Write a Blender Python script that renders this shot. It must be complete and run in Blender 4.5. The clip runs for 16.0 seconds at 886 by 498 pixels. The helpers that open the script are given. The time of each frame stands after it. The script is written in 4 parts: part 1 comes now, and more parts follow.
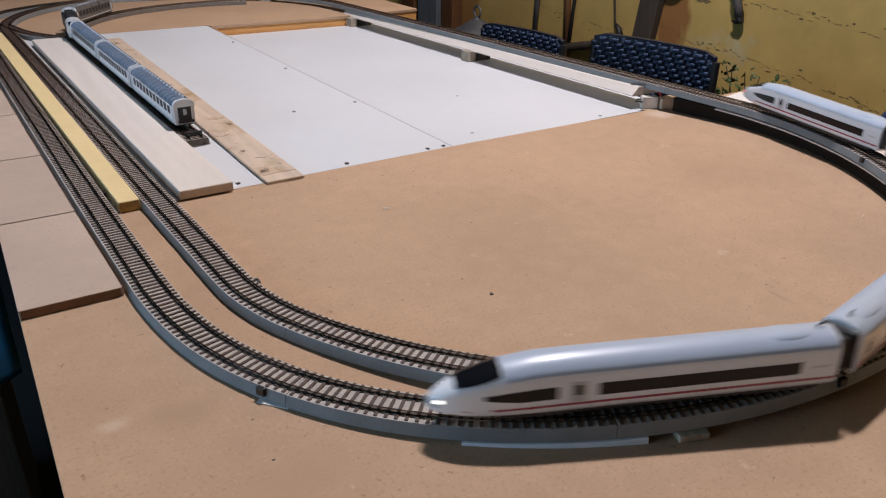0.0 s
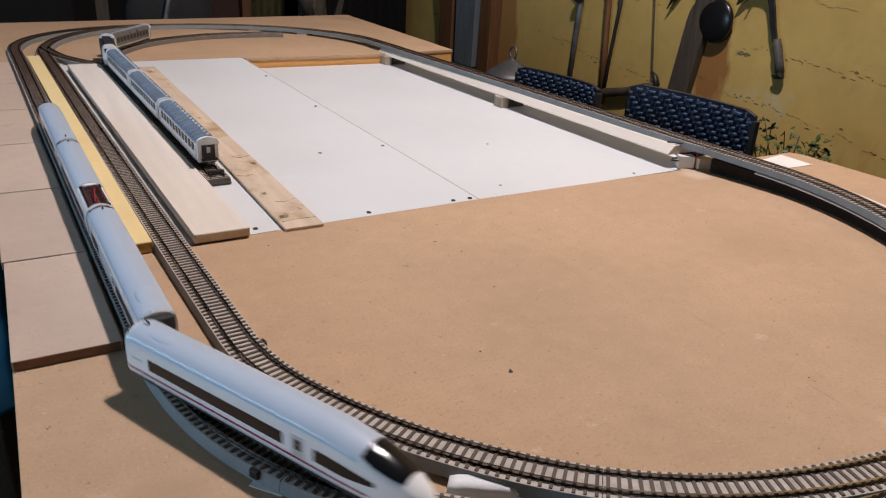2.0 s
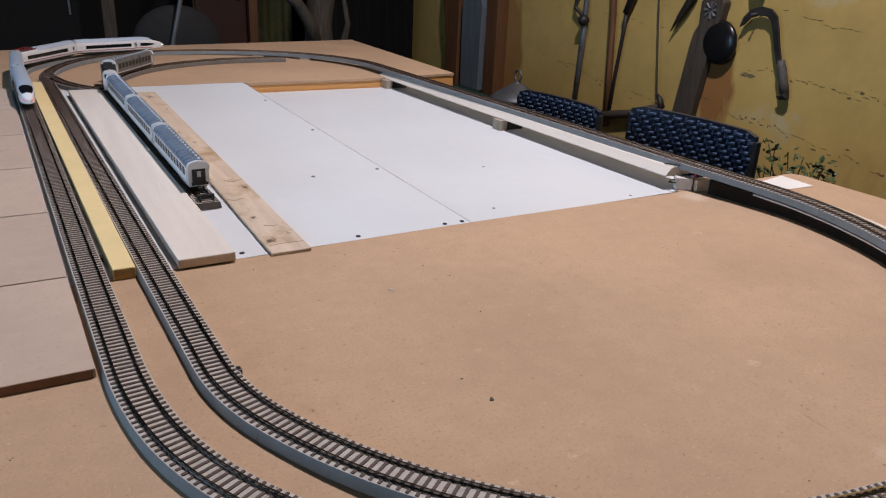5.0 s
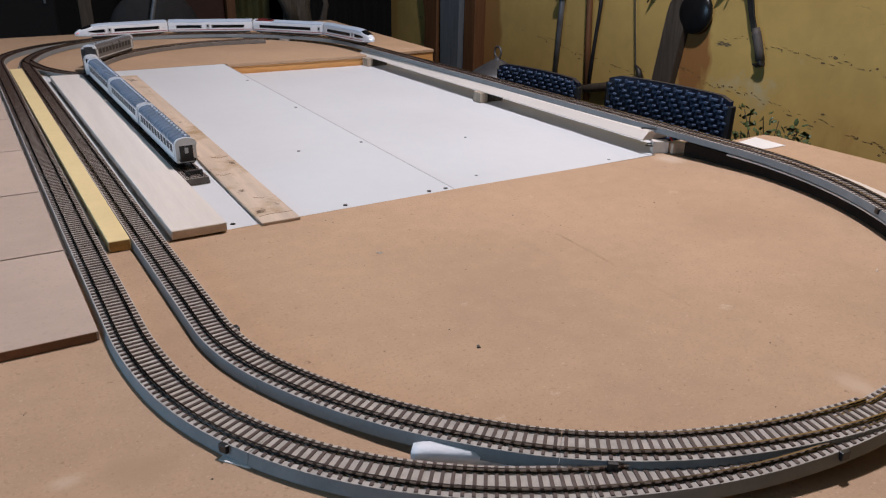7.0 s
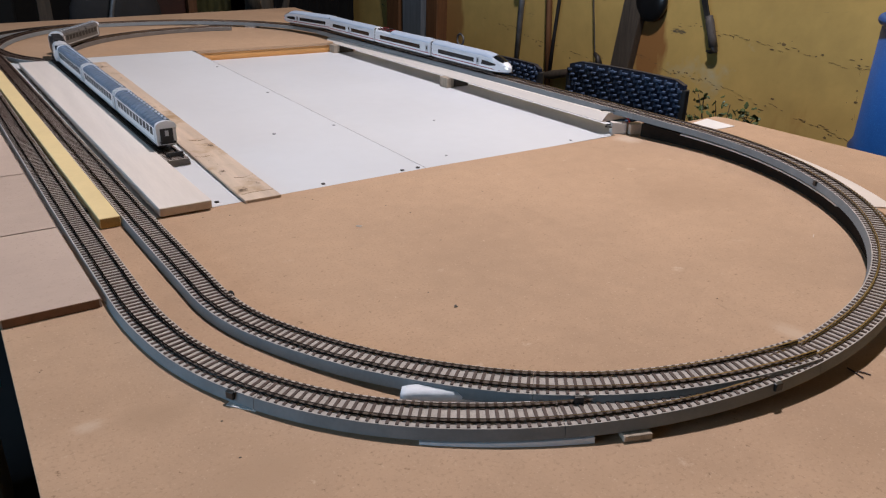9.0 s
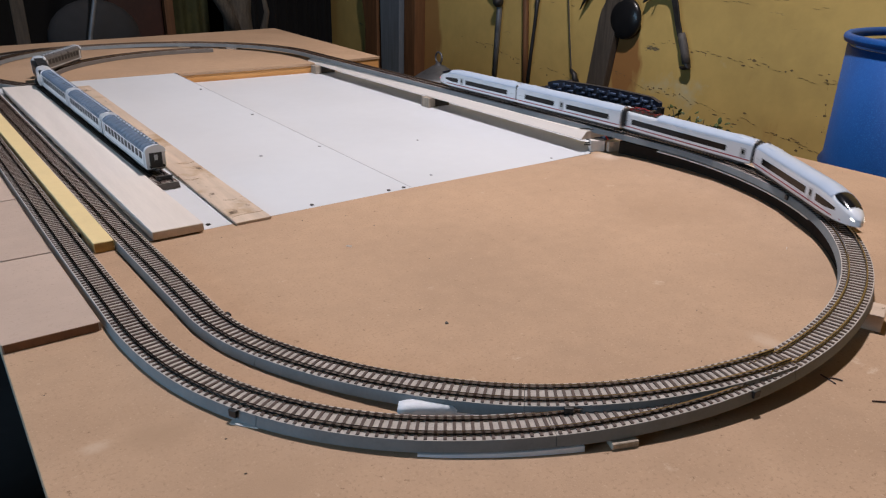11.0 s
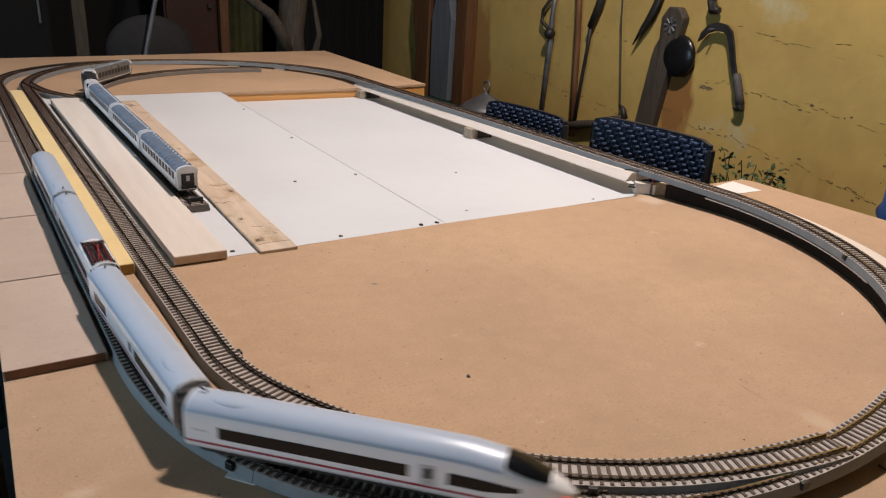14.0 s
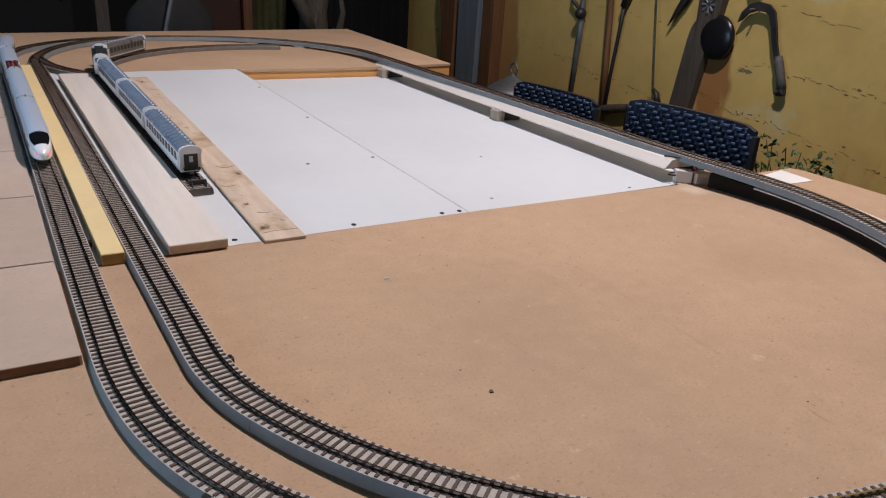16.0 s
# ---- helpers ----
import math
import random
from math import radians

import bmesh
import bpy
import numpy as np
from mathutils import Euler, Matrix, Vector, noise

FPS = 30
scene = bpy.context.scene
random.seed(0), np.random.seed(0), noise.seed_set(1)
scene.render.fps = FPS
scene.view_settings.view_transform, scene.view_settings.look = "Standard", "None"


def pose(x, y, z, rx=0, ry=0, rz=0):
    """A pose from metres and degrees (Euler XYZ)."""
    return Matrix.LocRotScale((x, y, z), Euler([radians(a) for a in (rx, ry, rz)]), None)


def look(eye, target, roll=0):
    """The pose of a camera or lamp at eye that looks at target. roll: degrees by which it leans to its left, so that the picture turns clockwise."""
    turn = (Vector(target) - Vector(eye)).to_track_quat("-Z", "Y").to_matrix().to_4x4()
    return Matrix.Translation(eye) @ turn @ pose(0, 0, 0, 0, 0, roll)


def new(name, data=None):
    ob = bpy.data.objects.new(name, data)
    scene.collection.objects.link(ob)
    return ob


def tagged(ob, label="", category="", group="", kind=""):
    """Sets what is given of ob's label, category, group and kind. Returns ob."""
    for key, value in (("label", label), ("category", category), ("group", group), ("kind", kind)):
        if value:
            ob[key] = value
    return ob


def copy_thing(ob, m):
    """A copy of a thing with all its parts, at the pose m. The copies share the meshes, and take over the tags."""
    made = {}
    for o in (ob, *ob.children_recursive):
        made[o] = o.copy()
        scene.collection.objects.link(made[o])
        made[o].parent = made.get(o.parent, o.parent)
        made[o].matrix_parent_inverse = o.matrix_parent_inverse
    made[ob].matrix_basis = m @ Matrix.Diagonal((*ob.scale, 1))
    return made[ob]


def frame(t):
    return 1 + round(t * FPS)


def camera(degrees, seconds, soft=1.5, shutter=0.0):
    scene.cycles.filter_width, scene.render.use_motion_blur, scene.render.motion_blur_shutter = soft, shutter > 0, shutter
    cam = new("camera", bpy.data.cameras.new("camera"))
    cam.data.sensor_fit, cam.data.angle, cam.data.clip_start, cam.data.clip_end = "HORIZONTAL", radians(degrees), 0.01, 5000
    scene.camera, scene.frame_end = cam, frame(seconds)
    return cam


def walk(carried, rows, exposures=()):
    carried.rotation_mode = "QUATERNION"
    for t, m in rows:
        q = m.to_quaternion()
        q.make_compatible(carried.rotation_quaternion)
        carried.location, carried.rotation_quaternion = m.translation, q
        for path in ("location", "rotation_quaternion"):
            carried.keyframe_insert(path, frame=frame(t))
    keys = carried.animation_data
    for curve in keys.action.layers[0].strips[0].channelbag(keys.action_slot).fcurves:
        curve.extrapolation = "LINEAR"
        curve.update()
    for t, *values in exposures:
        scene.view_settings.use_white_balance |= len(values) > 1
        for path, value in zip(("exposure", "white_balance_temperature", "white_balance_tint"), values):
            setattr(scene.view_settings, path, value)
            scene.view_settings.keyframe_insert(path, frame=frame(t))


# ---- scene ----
cam = camera(61.8, 16.0, 1.2, 0.35)
PATH = [
    (0, (0.05, 0.173, 0.311), (1.039, 1.686, -0.544), 0.7),
    (0.5, (0.052, 0.178, 0.314), (1.042, 1.695, -0.534), 1.1),
    (1, (0.06, 0.193, 0.32), (1.04, 1.725, -0.513), 2.1),
    (1.5, (0.067, 0.205, 0.325), (1.027, 1.764, -0.481), 2.7),
    (2, (0.077, 0.211, 0.324), (1.026, 1.789, -0.455), 3.1),
    (2.5, (0.087, 0.213, 0.323), (1.031, 1.804, -0.438), 3.3),
    (3, (0.095, 0.21, 0.327), (1.026, 1.815, -0.418), 3.0),
    (5.5, (0.108, 0.209, 0.316), (1.041, 1.823, -0.409), 2.3),
    (6, (0.11, 0.202, 0.31), (1.05, 1.807, -0.425), 1.8),
    (6.5, (0.107, 0.192, 0.31), (1.058, 1.784, -0.439), 1.3),
    (7, (0.09, 0.178, 0.312), (1.046, 1.759, -0.455), 1.0),
    (7.5, (0.074, 0.162, 0.314), (1.043, 1.73, -0.463), 1.0),
    (8, (0.059, 0.15, 0.309), (1.036, 1.708, -0.476), 1.0),
    (8.5, (0.052, 0.139, 0.31), (1.045, 1.686, -0.48), 1.1),
    (9, (0.047, 0.135, 0.316), (1.081, 1.652, -0.476), 1.4),
    (11.5, (0.023, 0.117, 0.329), (1.111, 1.619, -0.417), 1.0),
    (12, (0.021, 0.112, 0.328), (1.1, 1.623, -0.414), 0.8),
    (12.5, (0.023, 0.114, 0.327), (1.086, 1.64, -0.408), 0.5),
    (13, (0.03, 0.121, 0.33), (1.076, 1.663, -0.397), 1.0),
    (13.5, (0.045, 0.141, 0.332), (1.075, 1.702, -0.376), 2.4),
    (14, (0.062, 0.154, 0.332), (1.071, 1.735, -0.363), 3.2),
    (14.5, (0.075, 0.172, 0.325), (1.071, 1.763, -0.365), 3.2),
    (15, (0.093, 0.201, 0.309), (1.066, 1.799, -0.399), 3.2),
    (15.5, (0.104, 0.222, 0.309), (1.063, 1.821, -0.414), 3.6),
    (16, (0.108, 0.225, 0.31), (1.057, 1.823, -0.428), 3.5),
]
LIGHT_METER = [(0, -0.03, 6400, 10), (1, 0.08, 6850, 10), (2, 0.05, 6800, 10), (3, 0.0, 6620, 10), (5.5, -0.05, 6280, 10), (8, -0.02, 6380, 10), (11.5, 0.0, 6420, 10), (12.5, 0.06, 6650, 10), (13, 0.12, 7220, 10), (13.5, 0.11, 7220, 10), (14.2, 0.09, 7080, 10), (15, 0.02, 6620, 10), (16, -0.05, 6380, 10)]
walk(cam, [(t, look(eye, target, roll)) for t, eye, target, roll in PATH], LIGHT_METER)

# ---- light ----
world = bpy.data.worlds.new("world")
scene.world = world
world.use_nodes = True
world.node_tree.nodes["Background"].inputs[0].default_value = (0.30, 0.42, 0.60, 1)
world.node_tree.nodes["Background"].inputs[1].default_value = 0.01


def area_lamp(name, m, power, sx, sy, color):
    d = bpy.data.lights.new(name, "AREA")
    d.shape, d.size, d.size_y, d.energy, d.color = "RECTANGLE", sx, sy, power, color
    ob = new(name, d)
    ob.matrix_world = m
    return ob


area_lamp("ceiling_lamp_light", look((1.08, 1.18, 2.32), (1.08, 1.18, 0.0)), 65.5, 0.11, 0.11, (1.0, 0.925, 0.95))
# Cool fill from the left; the window it sits in is added, out of view.
area_lamp("cool_fill_light", look((-1.68, 1.1, 0.42), (0.6, 1.1, 0.10)), 24, 1.5, 0.7, (0.45, 0.72, 1.0))
scene.view_settings.exposure = 0.0


# ---- helpers of the scene ----
def nodes_of(m):
    return m.node_tree.nodes, m.node_tree.links


def mat(name, color, rough=0.6, metal=0.0, var=0.12, scale=30.0, bump=0.0, bscale=200.0, color2=None, spec=0.5, streak=None, coat=0.0, piece=0.0):
    """Base colour with two scales of variation, roughness variation and fine relief."""
    m = bpy.data.materials.new(name)
    m.use_nodes = True
    n, l = nodes_of(m)
    b = n["Principled BSDF"]
    b.inputs["Roughness"].default_value = rough
    b.inputs["Metallic"].default_value = metal
    b.inputs["Specular IOR Level"].default_value = spec
    b.inputs["Coat Weight"].default_value = coat
    tc = n.new("ShaderNodeTexCoord")
    mp = n.new("ShaderNodeMapping")
    if streak:
        mp.inputs["Scale"].default_value = streak
    l.new(tc.outputs["Object"], mp.inputs["Vector"])
    n1, n2 = n.new("ShaderNodeTexNoise"), n.new("ShaderNodeTexNoise")
    n1.inputs["Scale"].default_value, n1.inputs["Detail"].default_value = scale, 5
    n2.inputs["Scale"].default_value, n2.inputs["Detail"].default_value = scale * 9, 3
    l.new(mp.outputs["Vector"], n1.inputs["Vector"])
    l.new(mp.outputs["Vector"], n2.inputs["Vector"])
    mx = n.new("ShaderNodeMath")
    mx.operation = "MULTIPLY_ADD"
    l.new(n2.outputs["Fac"], mx.inputs[0])
    mx.inputs[1].default_value = 0.45
    l.new(n1.outputs["Fac"], mx.inputs[2])
    r = n.new("ShaderNodeValToRGB")
    c2 = color2 or tuple(min(1, c * (1 + var)) for c in color)
    c1 = tuple(c * (1 - var) for c in color)
    r.color_ramp.elements[0].position, r.color_ramp.elements[1].position = 0.5, 0.95
    r.color_ramp.elements[0].color, r.color_ramp.elements[1].color = (*c1, 1), (*c2, 1)
    l.new(mx.outputs[0], r.inputs["Fac"])
    out = r.outputs["Color"]
    if piece:
        oi = n.new("ShaderNodeObjectInfo")
        mr = n.new("ShaderNodeMapRange")
        mr.inputs["To Min"].default_value, mr.inputs["To Max"].default_value = 1 - piece, 1 + piece
        l.new(oi.outputs["Random"], mr.inputs["Value"])
        hs = n.new("ShaderNodeHueSaturation")
        l.new(mr.outputs["Result"], hs.inputs["Value"])
        l.new(out, hs.inputs["Color"])
        out = hs.outputs["Color"]
    l.new(out, b.inputs["Base Color"])
    rr = n.new("ShaderNodeMapRange")
    rr.inputs["To Min"].default_value, rr.inputs["To Max"].default_value = max(0.02, rough - 0.08), min(1, rough + 0.08)
    l.new(n1.outputs["Fac"], rr.inputs["Value"])
    l.new(rr.outputs["Result"], b.inputs["Roughness"])
    if bump:
        nb = n.new("ShaderNodeTexNoise")
        nb.inputs["Scale"].default_value, nb.inputs["Detail"].default_value = bscale, 4
        l.new(mp.outputs["Vector"], nb.inputs["Vector"])
        bp = n.new("ShaderNodeBump")
        bp.inputs["Strength"].default_value, bp.inputs["Distance"].default_value = bump, 0.002
        l.new(nb.outputs["Fac"], bp.inputs["Height"])
        l.new(bp.outputs["Normal"], b.inputs["Normal"])
    return m


def part(name, bm, material, parent=None, label="", smooth=False):
    me = bpy.data.meshes.new(name)
    bm.to_mesh(me)
    bm.free()
    if smooth:
        for p in me.polygons:
            p.use_smooth = True
    me.materials.append(material)
    ob = new(name, me)
    if parent:
        ob.parent = parent
    if label:
        tagged(ob, label)
    return ob


def thing(name, label, category, group="", kind=""):
    e = new(name)
    e.empty_display_size = 0.02
    return tagged(e, label, category, group, kind)


def add_box(bm, x0, x1, y0, y1, z0, z1, bevel=0.0, seg=2):
    r = bmesh.ops.create_cube(bm, size=1, matrix=Matrix.Translation(((x0 + x1) / 2, (y0 + y1) / 2, (z0 + z1) / 2)) @ Matrix.Diagonal((x1 - x0, y1 - y0, z1 - z0, 1)))
    if bevel:
        es = list({e for v in r["verts"] for e in v.link_edges})
        bmesh.ops.bevel(bm, geom=es, offset=bevel, segments=seg, affect="EDGES", profile=0.5)
    return r


def box(x0, x1, y0, y1, z0, z1, bevel=0.0, seg=2):
    bm = bmesh.new()
    add_box(bm, x0, x1, y0, y1, z0, z1, bevel, seg)
    return bm


def prism(corners, z0, z1, bevel=0.0):
    """An upright slab over a plan of corners; z0 and z1 may be functions of (x, y)."""
    bm = bmesh.new()
    f0 = z0 if callable(z0) else (lambda x, y: z0)
    f1 = z1 if callable(z1) else (lambda x, y: z1)
    lo = [bm.verts.new((x, y, f0(x, y))) for x, y in corners]
    hi = [bm.verts.new((x, y, f1(x, y))) for x, y in corners]
    n = len(corners)
    bm.faces.new(hi)
    bm.faces.new(lo[::-1])
    for i in range(n):
        bm.faces.new((lo[i], lo[(i + 1) % n], hi[(i + 1) % n], hi[i]))
    bmesh.ops.recalc_face_normals(bm, faces=bm.faces)
    if bevel:
        bmesh.ops.bevel(bm, geom=list(bm.edges), offset=bevel, segments=2, affect="EDGES", profile=0.5)
    return bm


def add_cyl(bm, p, q, r0, r1=None, n=12):
    p, q = Vector(p), Vector(q)
    d = q - p
    m = Matrix.Translation((p + q) / 2) @ d.to_track_quat("Z", "Y").to_matrix().to_4x4()
    return bmesh.ops.create_cone(bm, cap_ends=True, segments=n, radius1=r0, radius2=r0 if r1 is None else r1, depth=d.length, matrix=m)


def cyl(p, q, r0, r1=None, n=12):
    bm = bmesh.new()
    add_cyl(bm, p, q, r0, r1, n)
    return bm


def tube(points, radii, n=10, flat=1.0):
    """A bent bar along points, with a radius at each; flat squeezes it in the x direction."""
    bm = bmesh.new()
    pts = [Vector(p) for p in points]
    if not isinstance(radii, (list, tuple)):
        radii = [radii] * len(pts)
    rings = []
    for i, p in enumerate(pts):
        d = (pts[min(i + 1, len(pts) - 1)] - pts[max(i - 1, 0)]).normalized()
        a = Vector((1, 0, 0)) if abs(d.x) < 0.9 else Vector((0, 1, 0))
        a = (a - d * a.dot(d)).normalized()
        b = d.cross(a)
        rings.append([bm.verts.new(p + (a * math.cos(2 * math.pi * k / n) * flat + b * math.sin(2 * math.pi * k / n)) * radii[i]) for k in range(n)])
    for r, s in zip(rings, rings[1:]):
        for k in range(n):
            bm.faces.new((r[k], r[(k + 1) % n], s[(k + 1) % n], s[k]))
    bm.faces.new(rings[0][::-1])
    bm.faces.new(rings[-1])
    bmesh.ops.recalc_face_normals(bm, faces=bm.faces)
    return bm


# ---- materials ----
MDF = mat("mdf", (0.45, 0.30, 0.192), 0.8, var=0.10, spec=0.3, scale=5, bump=0.15, bscale=900)
MDF_L = mat("mdf_pale", (0.47, 0.36, 0.29), 0.6, var=0.08, scale=6, bump=0.12, bscale=700, piece=0.05)
MDF_EDGE = mat("mdf_edge", (0.20, 0.10, 0.055), 0.8, var=0.2, scale=30)
WHITE = mat("white_laminate", (0.63, 0.645, 0.67), 0.45, var=0.03, scale=4)
PINE = mat("pine", (0.56, 0.44, 0.34), 0.6, var=0.14, scale=14, streak=(6, 0.4, 6), bump=0.1)
PINE_W = mat("pine_white", (0.66, 0.59, 0.53), 0.6, var=0.06, scale=10, streak=(6, 0.4, 6), bump=0.1)
PINE_G = mat("pine_weathered", (0.36, 0.29, 0.22), 0.75, var=0.3, scale=25, streak=(6, 6, 0.5), bump=0.2)
ORANGE = mat("pine_orange", (0.66, 0.33, 0.11), 0.5, var=0.15, scale=12, streak=(0.5, 6, 6))
FOAM_Y = mat("foam_yellow", (0.71, 0.55, 0.28), 0.8, var=0.05, scale=12, bump=0.2, bscale=500)
FOAM_C = mat("foam_cut", (0.45, 0.27, 0.09), 0.9, var=0.2, scale=60)
FOAM_W = mat("foam_white", (0.74, 0.76, 0.80), 0.75, var=0.04, scale=40, bump=0.3, bscale=300)
BED = mat("roadbed_grey", (0.185, 0.198, 0.205), 0.65, var=0.12, scale=40, bump=0.15, bscale=900)
BED_BR = mat("roadbed_brown", (0.135, 0.118, 0.105), 0.75, var=0.15, scale=40, bump=0.15, bscale=900)
BALLAST = mat("ballast_top", (0.44, 0.40, 0.36), 0.8, var=0.18, scale=90, bump=0.4, bscale=1600)
SLEEPER = mat("sleeper_brown", (0.070, 0.042, 0.031), 0.65, var=0.2, scale=60, piece=0.15)
RAIL = mat("rail_metal", (0.33, 0.29, 0.265), 0.20, metal=1.0, var=0.2, scale=30)
WALL_Y = mat("yellow_plaster", (0.565, 0.385, 0.118), 0.85, var=0.15, scale=1.6, bump=0.6, bscale=30)
# Near-black: the lack of light at the room's end is put into this colour.
SHADE_DARK = mat("shade_dark", (0.0045, 0.0045, 0.005), 0.85, var=0.35, scale=3)
# The shade on the floor beside the table is put into this colour.
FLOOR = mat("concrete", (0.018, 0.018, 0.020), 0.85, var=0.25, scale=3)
CEIL = mat("ceiling_boards", (0.16, 0.14, 0.12), 0.85, var=0.12, scale=2)
TEAL = mat("teal_paint", (0.03, 0.11, 0.13), 0.5, var=0.15, scale=12)
ICE_W = mat("train_white", (0.76, 0.78, 0.82), 0.22, var=0.015, coat=0.5)
ICE_R = mat("train_roof", (0.43, 0.50, 0.61), 0.32, var=0.03, scale=20, coat=0.2)
GLASS_D = mat("train_glass", (0.007, 0.008, 0.010), 0.16, var=0.1, spec=0.2, coat=0.1)
STRIPE = mat("train_stripe", (0.30, 0.022, 0.05), 0.3, var=0.05)
DOOR_G = mat("train_door", (0.45, 0.46, 0.48), 0.35, var=0.04)
UNDER = mat("train_underframe", (0.018, 0.018, 0.02), 0.55, var=0.2, scale=60)
RED = mat("insulator_red", (0.36, 0.03, 0.035), 0.4, var=0.15, scale=90)
SILVER = mat("coach_silver", (0.70, 0.72, 0.75), 0.3, metal=0.1, var=0.04, scale=40)
ROOF_S = mat("coach_roof", (0.33, 0.42, 0.55), 0.2, metal=0.5, var=0.08, scale=40)
ROOF_G = mat("wagon_roof", (0.24, 0.23, 0.23), 0.3, metal=0.5, var=0.15, scale=40)
WAGON_G = mat("wagon_grey", (0.13, 0.125, 0.12), 0.45, metal=0.2, var=0.2, scale=40)
LOCO_B = mat("loco_black", (0.02, 0.021, 0.024), 0.4, var=0.2, scale=60)
BLUE_P = mat("barrel_blue", (0.008, 0.075, 0.29), 0.5, var=0.12, scale=8, bump=0.1, bscale=60)
# Lighter than the backing: the strands' blue glints are put into this colour.
STRAND_GLINT = mat("strand_glint", (0.075, 0.110, 0.185), 0.25, var=0.35, scale=70, spec=0.8)
WEAVE = mat("woven_plastic", (0.010, 0.015, 0.034), 0.35, var=0.3, scale=50, spec=0.7)
IRON = mat("old_iron", (0.055, 0.050, 0.048), 0.5, metal=0.6, var=0.35, scale=18, bump=0.3, bscale=120)
PAN = mat("black_pan", (0.010, 0.010, 0.011), 0.3, var=0.3, scale=14)
WOOD_D = mat("dark_wood", (0.072, 0.056, 0.042), 0.7, var=0.35, scale=12, streak=(8, 8, 0.6), bump=0.4, bscale=90)
WOOD_B = mat("brown_wood", (0.16, 0.070, 0.028), 0.6, var=0.3, scale=10, streak=(8, 8, 0.6))
WOOD_GR = mat("grey_wood", (0.15, 0.165, 0.185), 0.75, var=0.2, scale=9, streak=(8, 8, 0.5), bump=0.3, bscale=70)
HANDLE = mat("handle_worn", (0.085, 0.075, 0.070), 0.65, var=0.3, scale=30, streak=(6, 6, 0.6), bump=0.3, bscale=120)
BARK = mat("bark", (0.085, 0.07, 0.055), 0.9, var=0.4, scale=20, streak=(4, 4, 0.7), bump=0.9, bscale=50)
ZINC = mat("zinc", (0.20, 0.205, 0.22), 0.5, metal=0.5, var=0.25, scale=20)
LEAF = mat("leaf", (0.055, 0.085, 0.025), 0.5, var=0.35, scale=40)
PAPER = mat("paper", (0.74, 0.72, 0.70), 0.7, var=0.05, scale=20)
CARD = mat("cardboard", (0.60, 0.48, 0.36), 0.75, var=0.1, scale=20)
WIRE_R = mat("wire_red", (0.45, 0.02, 0.015), 0.4)
WIRE_K = mat("wire_black", (0.012, 0.012, 0.012), 0.4)
# Dim corner: its lack of light is put into these three colours.
SHADE_CLOTH = mat("shade_cloth", (0.004, 0.0037, 0.004), 0.95, var=0.4, scale=6)
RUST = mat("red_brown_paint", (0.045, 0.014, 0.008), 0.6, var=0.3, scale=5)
OLIVE = mat("olive_cloth", (0.055, 0.055, 0.018), 0.8, var=0.4, scale=5)
GREENBOX = mat("green_paint", (0.025, 0.085, 0.06), 0.6, var=0.2, scale=10)
TARP = mat("blue_tarp", (0.015, 0.10, 0.17), 0.45, var=0.3, scale=5, bump=0.5, bscale=20)


def glow(name, color, power):
    m = bpy.data.materials.new(name)
    m.use_nodes = True
    b = m.node_tree.nodes["Principled BSDF"]
    b.inputs["Base Color"].default_value = (*color, 1)
    b.inputs["Emission Color"].default_value = (*color, 1)
    b.inputs["Emission Strength"].default_value = power
    return m


LAMP_W, LAMP_R = glow("headlight_lit", (1.0, 0.95, 0.85), 2.0), glow("tail_light_lit", (1.0, 0.12, 0.10), 1.0)
BULB = glow("lamp_diffuser_lit", (1.0, 0.94, 0.86), 6)


def weathered(m, color, lo, hi, scale, stretch=(1, 1, 1)):
    """Adds worn patches of another colour to a material."""
    n, l = nodes_of(m)
    b = n["Principled BSDF"]
    old = b.inputs["Base Color"].links[0].from_socket
    tc, mp, nz, rp, mx = (n.new(k) for k in ("ShaderNodeTexCoord", "ShaderNodeMapping", "ShaderNodeTexNoise", "ShaderNodeValToRGB", "ShaderNodeMix"))
    mp.inputs["Scale"].default_value = stretch
    nz.inputs["Scale"].default_value, nz.inputs["Detail"].default_value, nz.inputs["Roughness"].default_value = scale, 8, 0.65
    rp.color_ramp.elements[0].position, rp.color_ramp.elements[1].position = lo, hi
    mx.data_type = "RGBA"
    l.new(tc.outputs["Object"], mp.inputs["Vector"])
    l.new(mp.outputs["Vector"], nz.inputs["Vector"])
    l.new(nz.outputs["Fac"], rp.inputs["Fac"])
    l.new(rp.outputs["Color"], mx.inputs["Factor"])
    l.new(old, mx.inputs["A"])
    mx.inputs["B"].default_value = (*color, 1)
    l.new(mx.outputs["Result"], b.inputs["Base Color"])


weathered(BLUE_P, (0.018, 0.115, 0.36), 0.54, 0.60, 320.0)
weathered(WALL_Y, (0.10, 0.085, 0.06), 0.66, 0.70, 7.0, (1, 0.45, 1.6))
weathered(WALL_Y, (0.56, 0.50, 0.30), 0.60, 0.72, 2.5)
weathered(MDF, (0.27, 0.17, 0.10), 0.69, 0.73, 55.0)
weathered(MDF, (0.385, 0.25, 0.155), 0.55, 0.75, 2.2)
weathered(MDF, (0.54, 0.39, 0.27), 0.62, 0.70, 210.0)
weathered(MDF, (0.25, 0.155, 0.09), 0.63, 0.69, 150.0)
weathered(WALL_Y, (0.44, 0.23, 0.06), 0.64, 0.78, 1.3, (1, 2.2, 0.7))
weathered(MDF, (0.60, 0.46, 0.34), 0.66, 0.74, 18.0)
weathered(MDF, (0.375, 0.245, 0.152), 0.54, 0.66, 330.0)
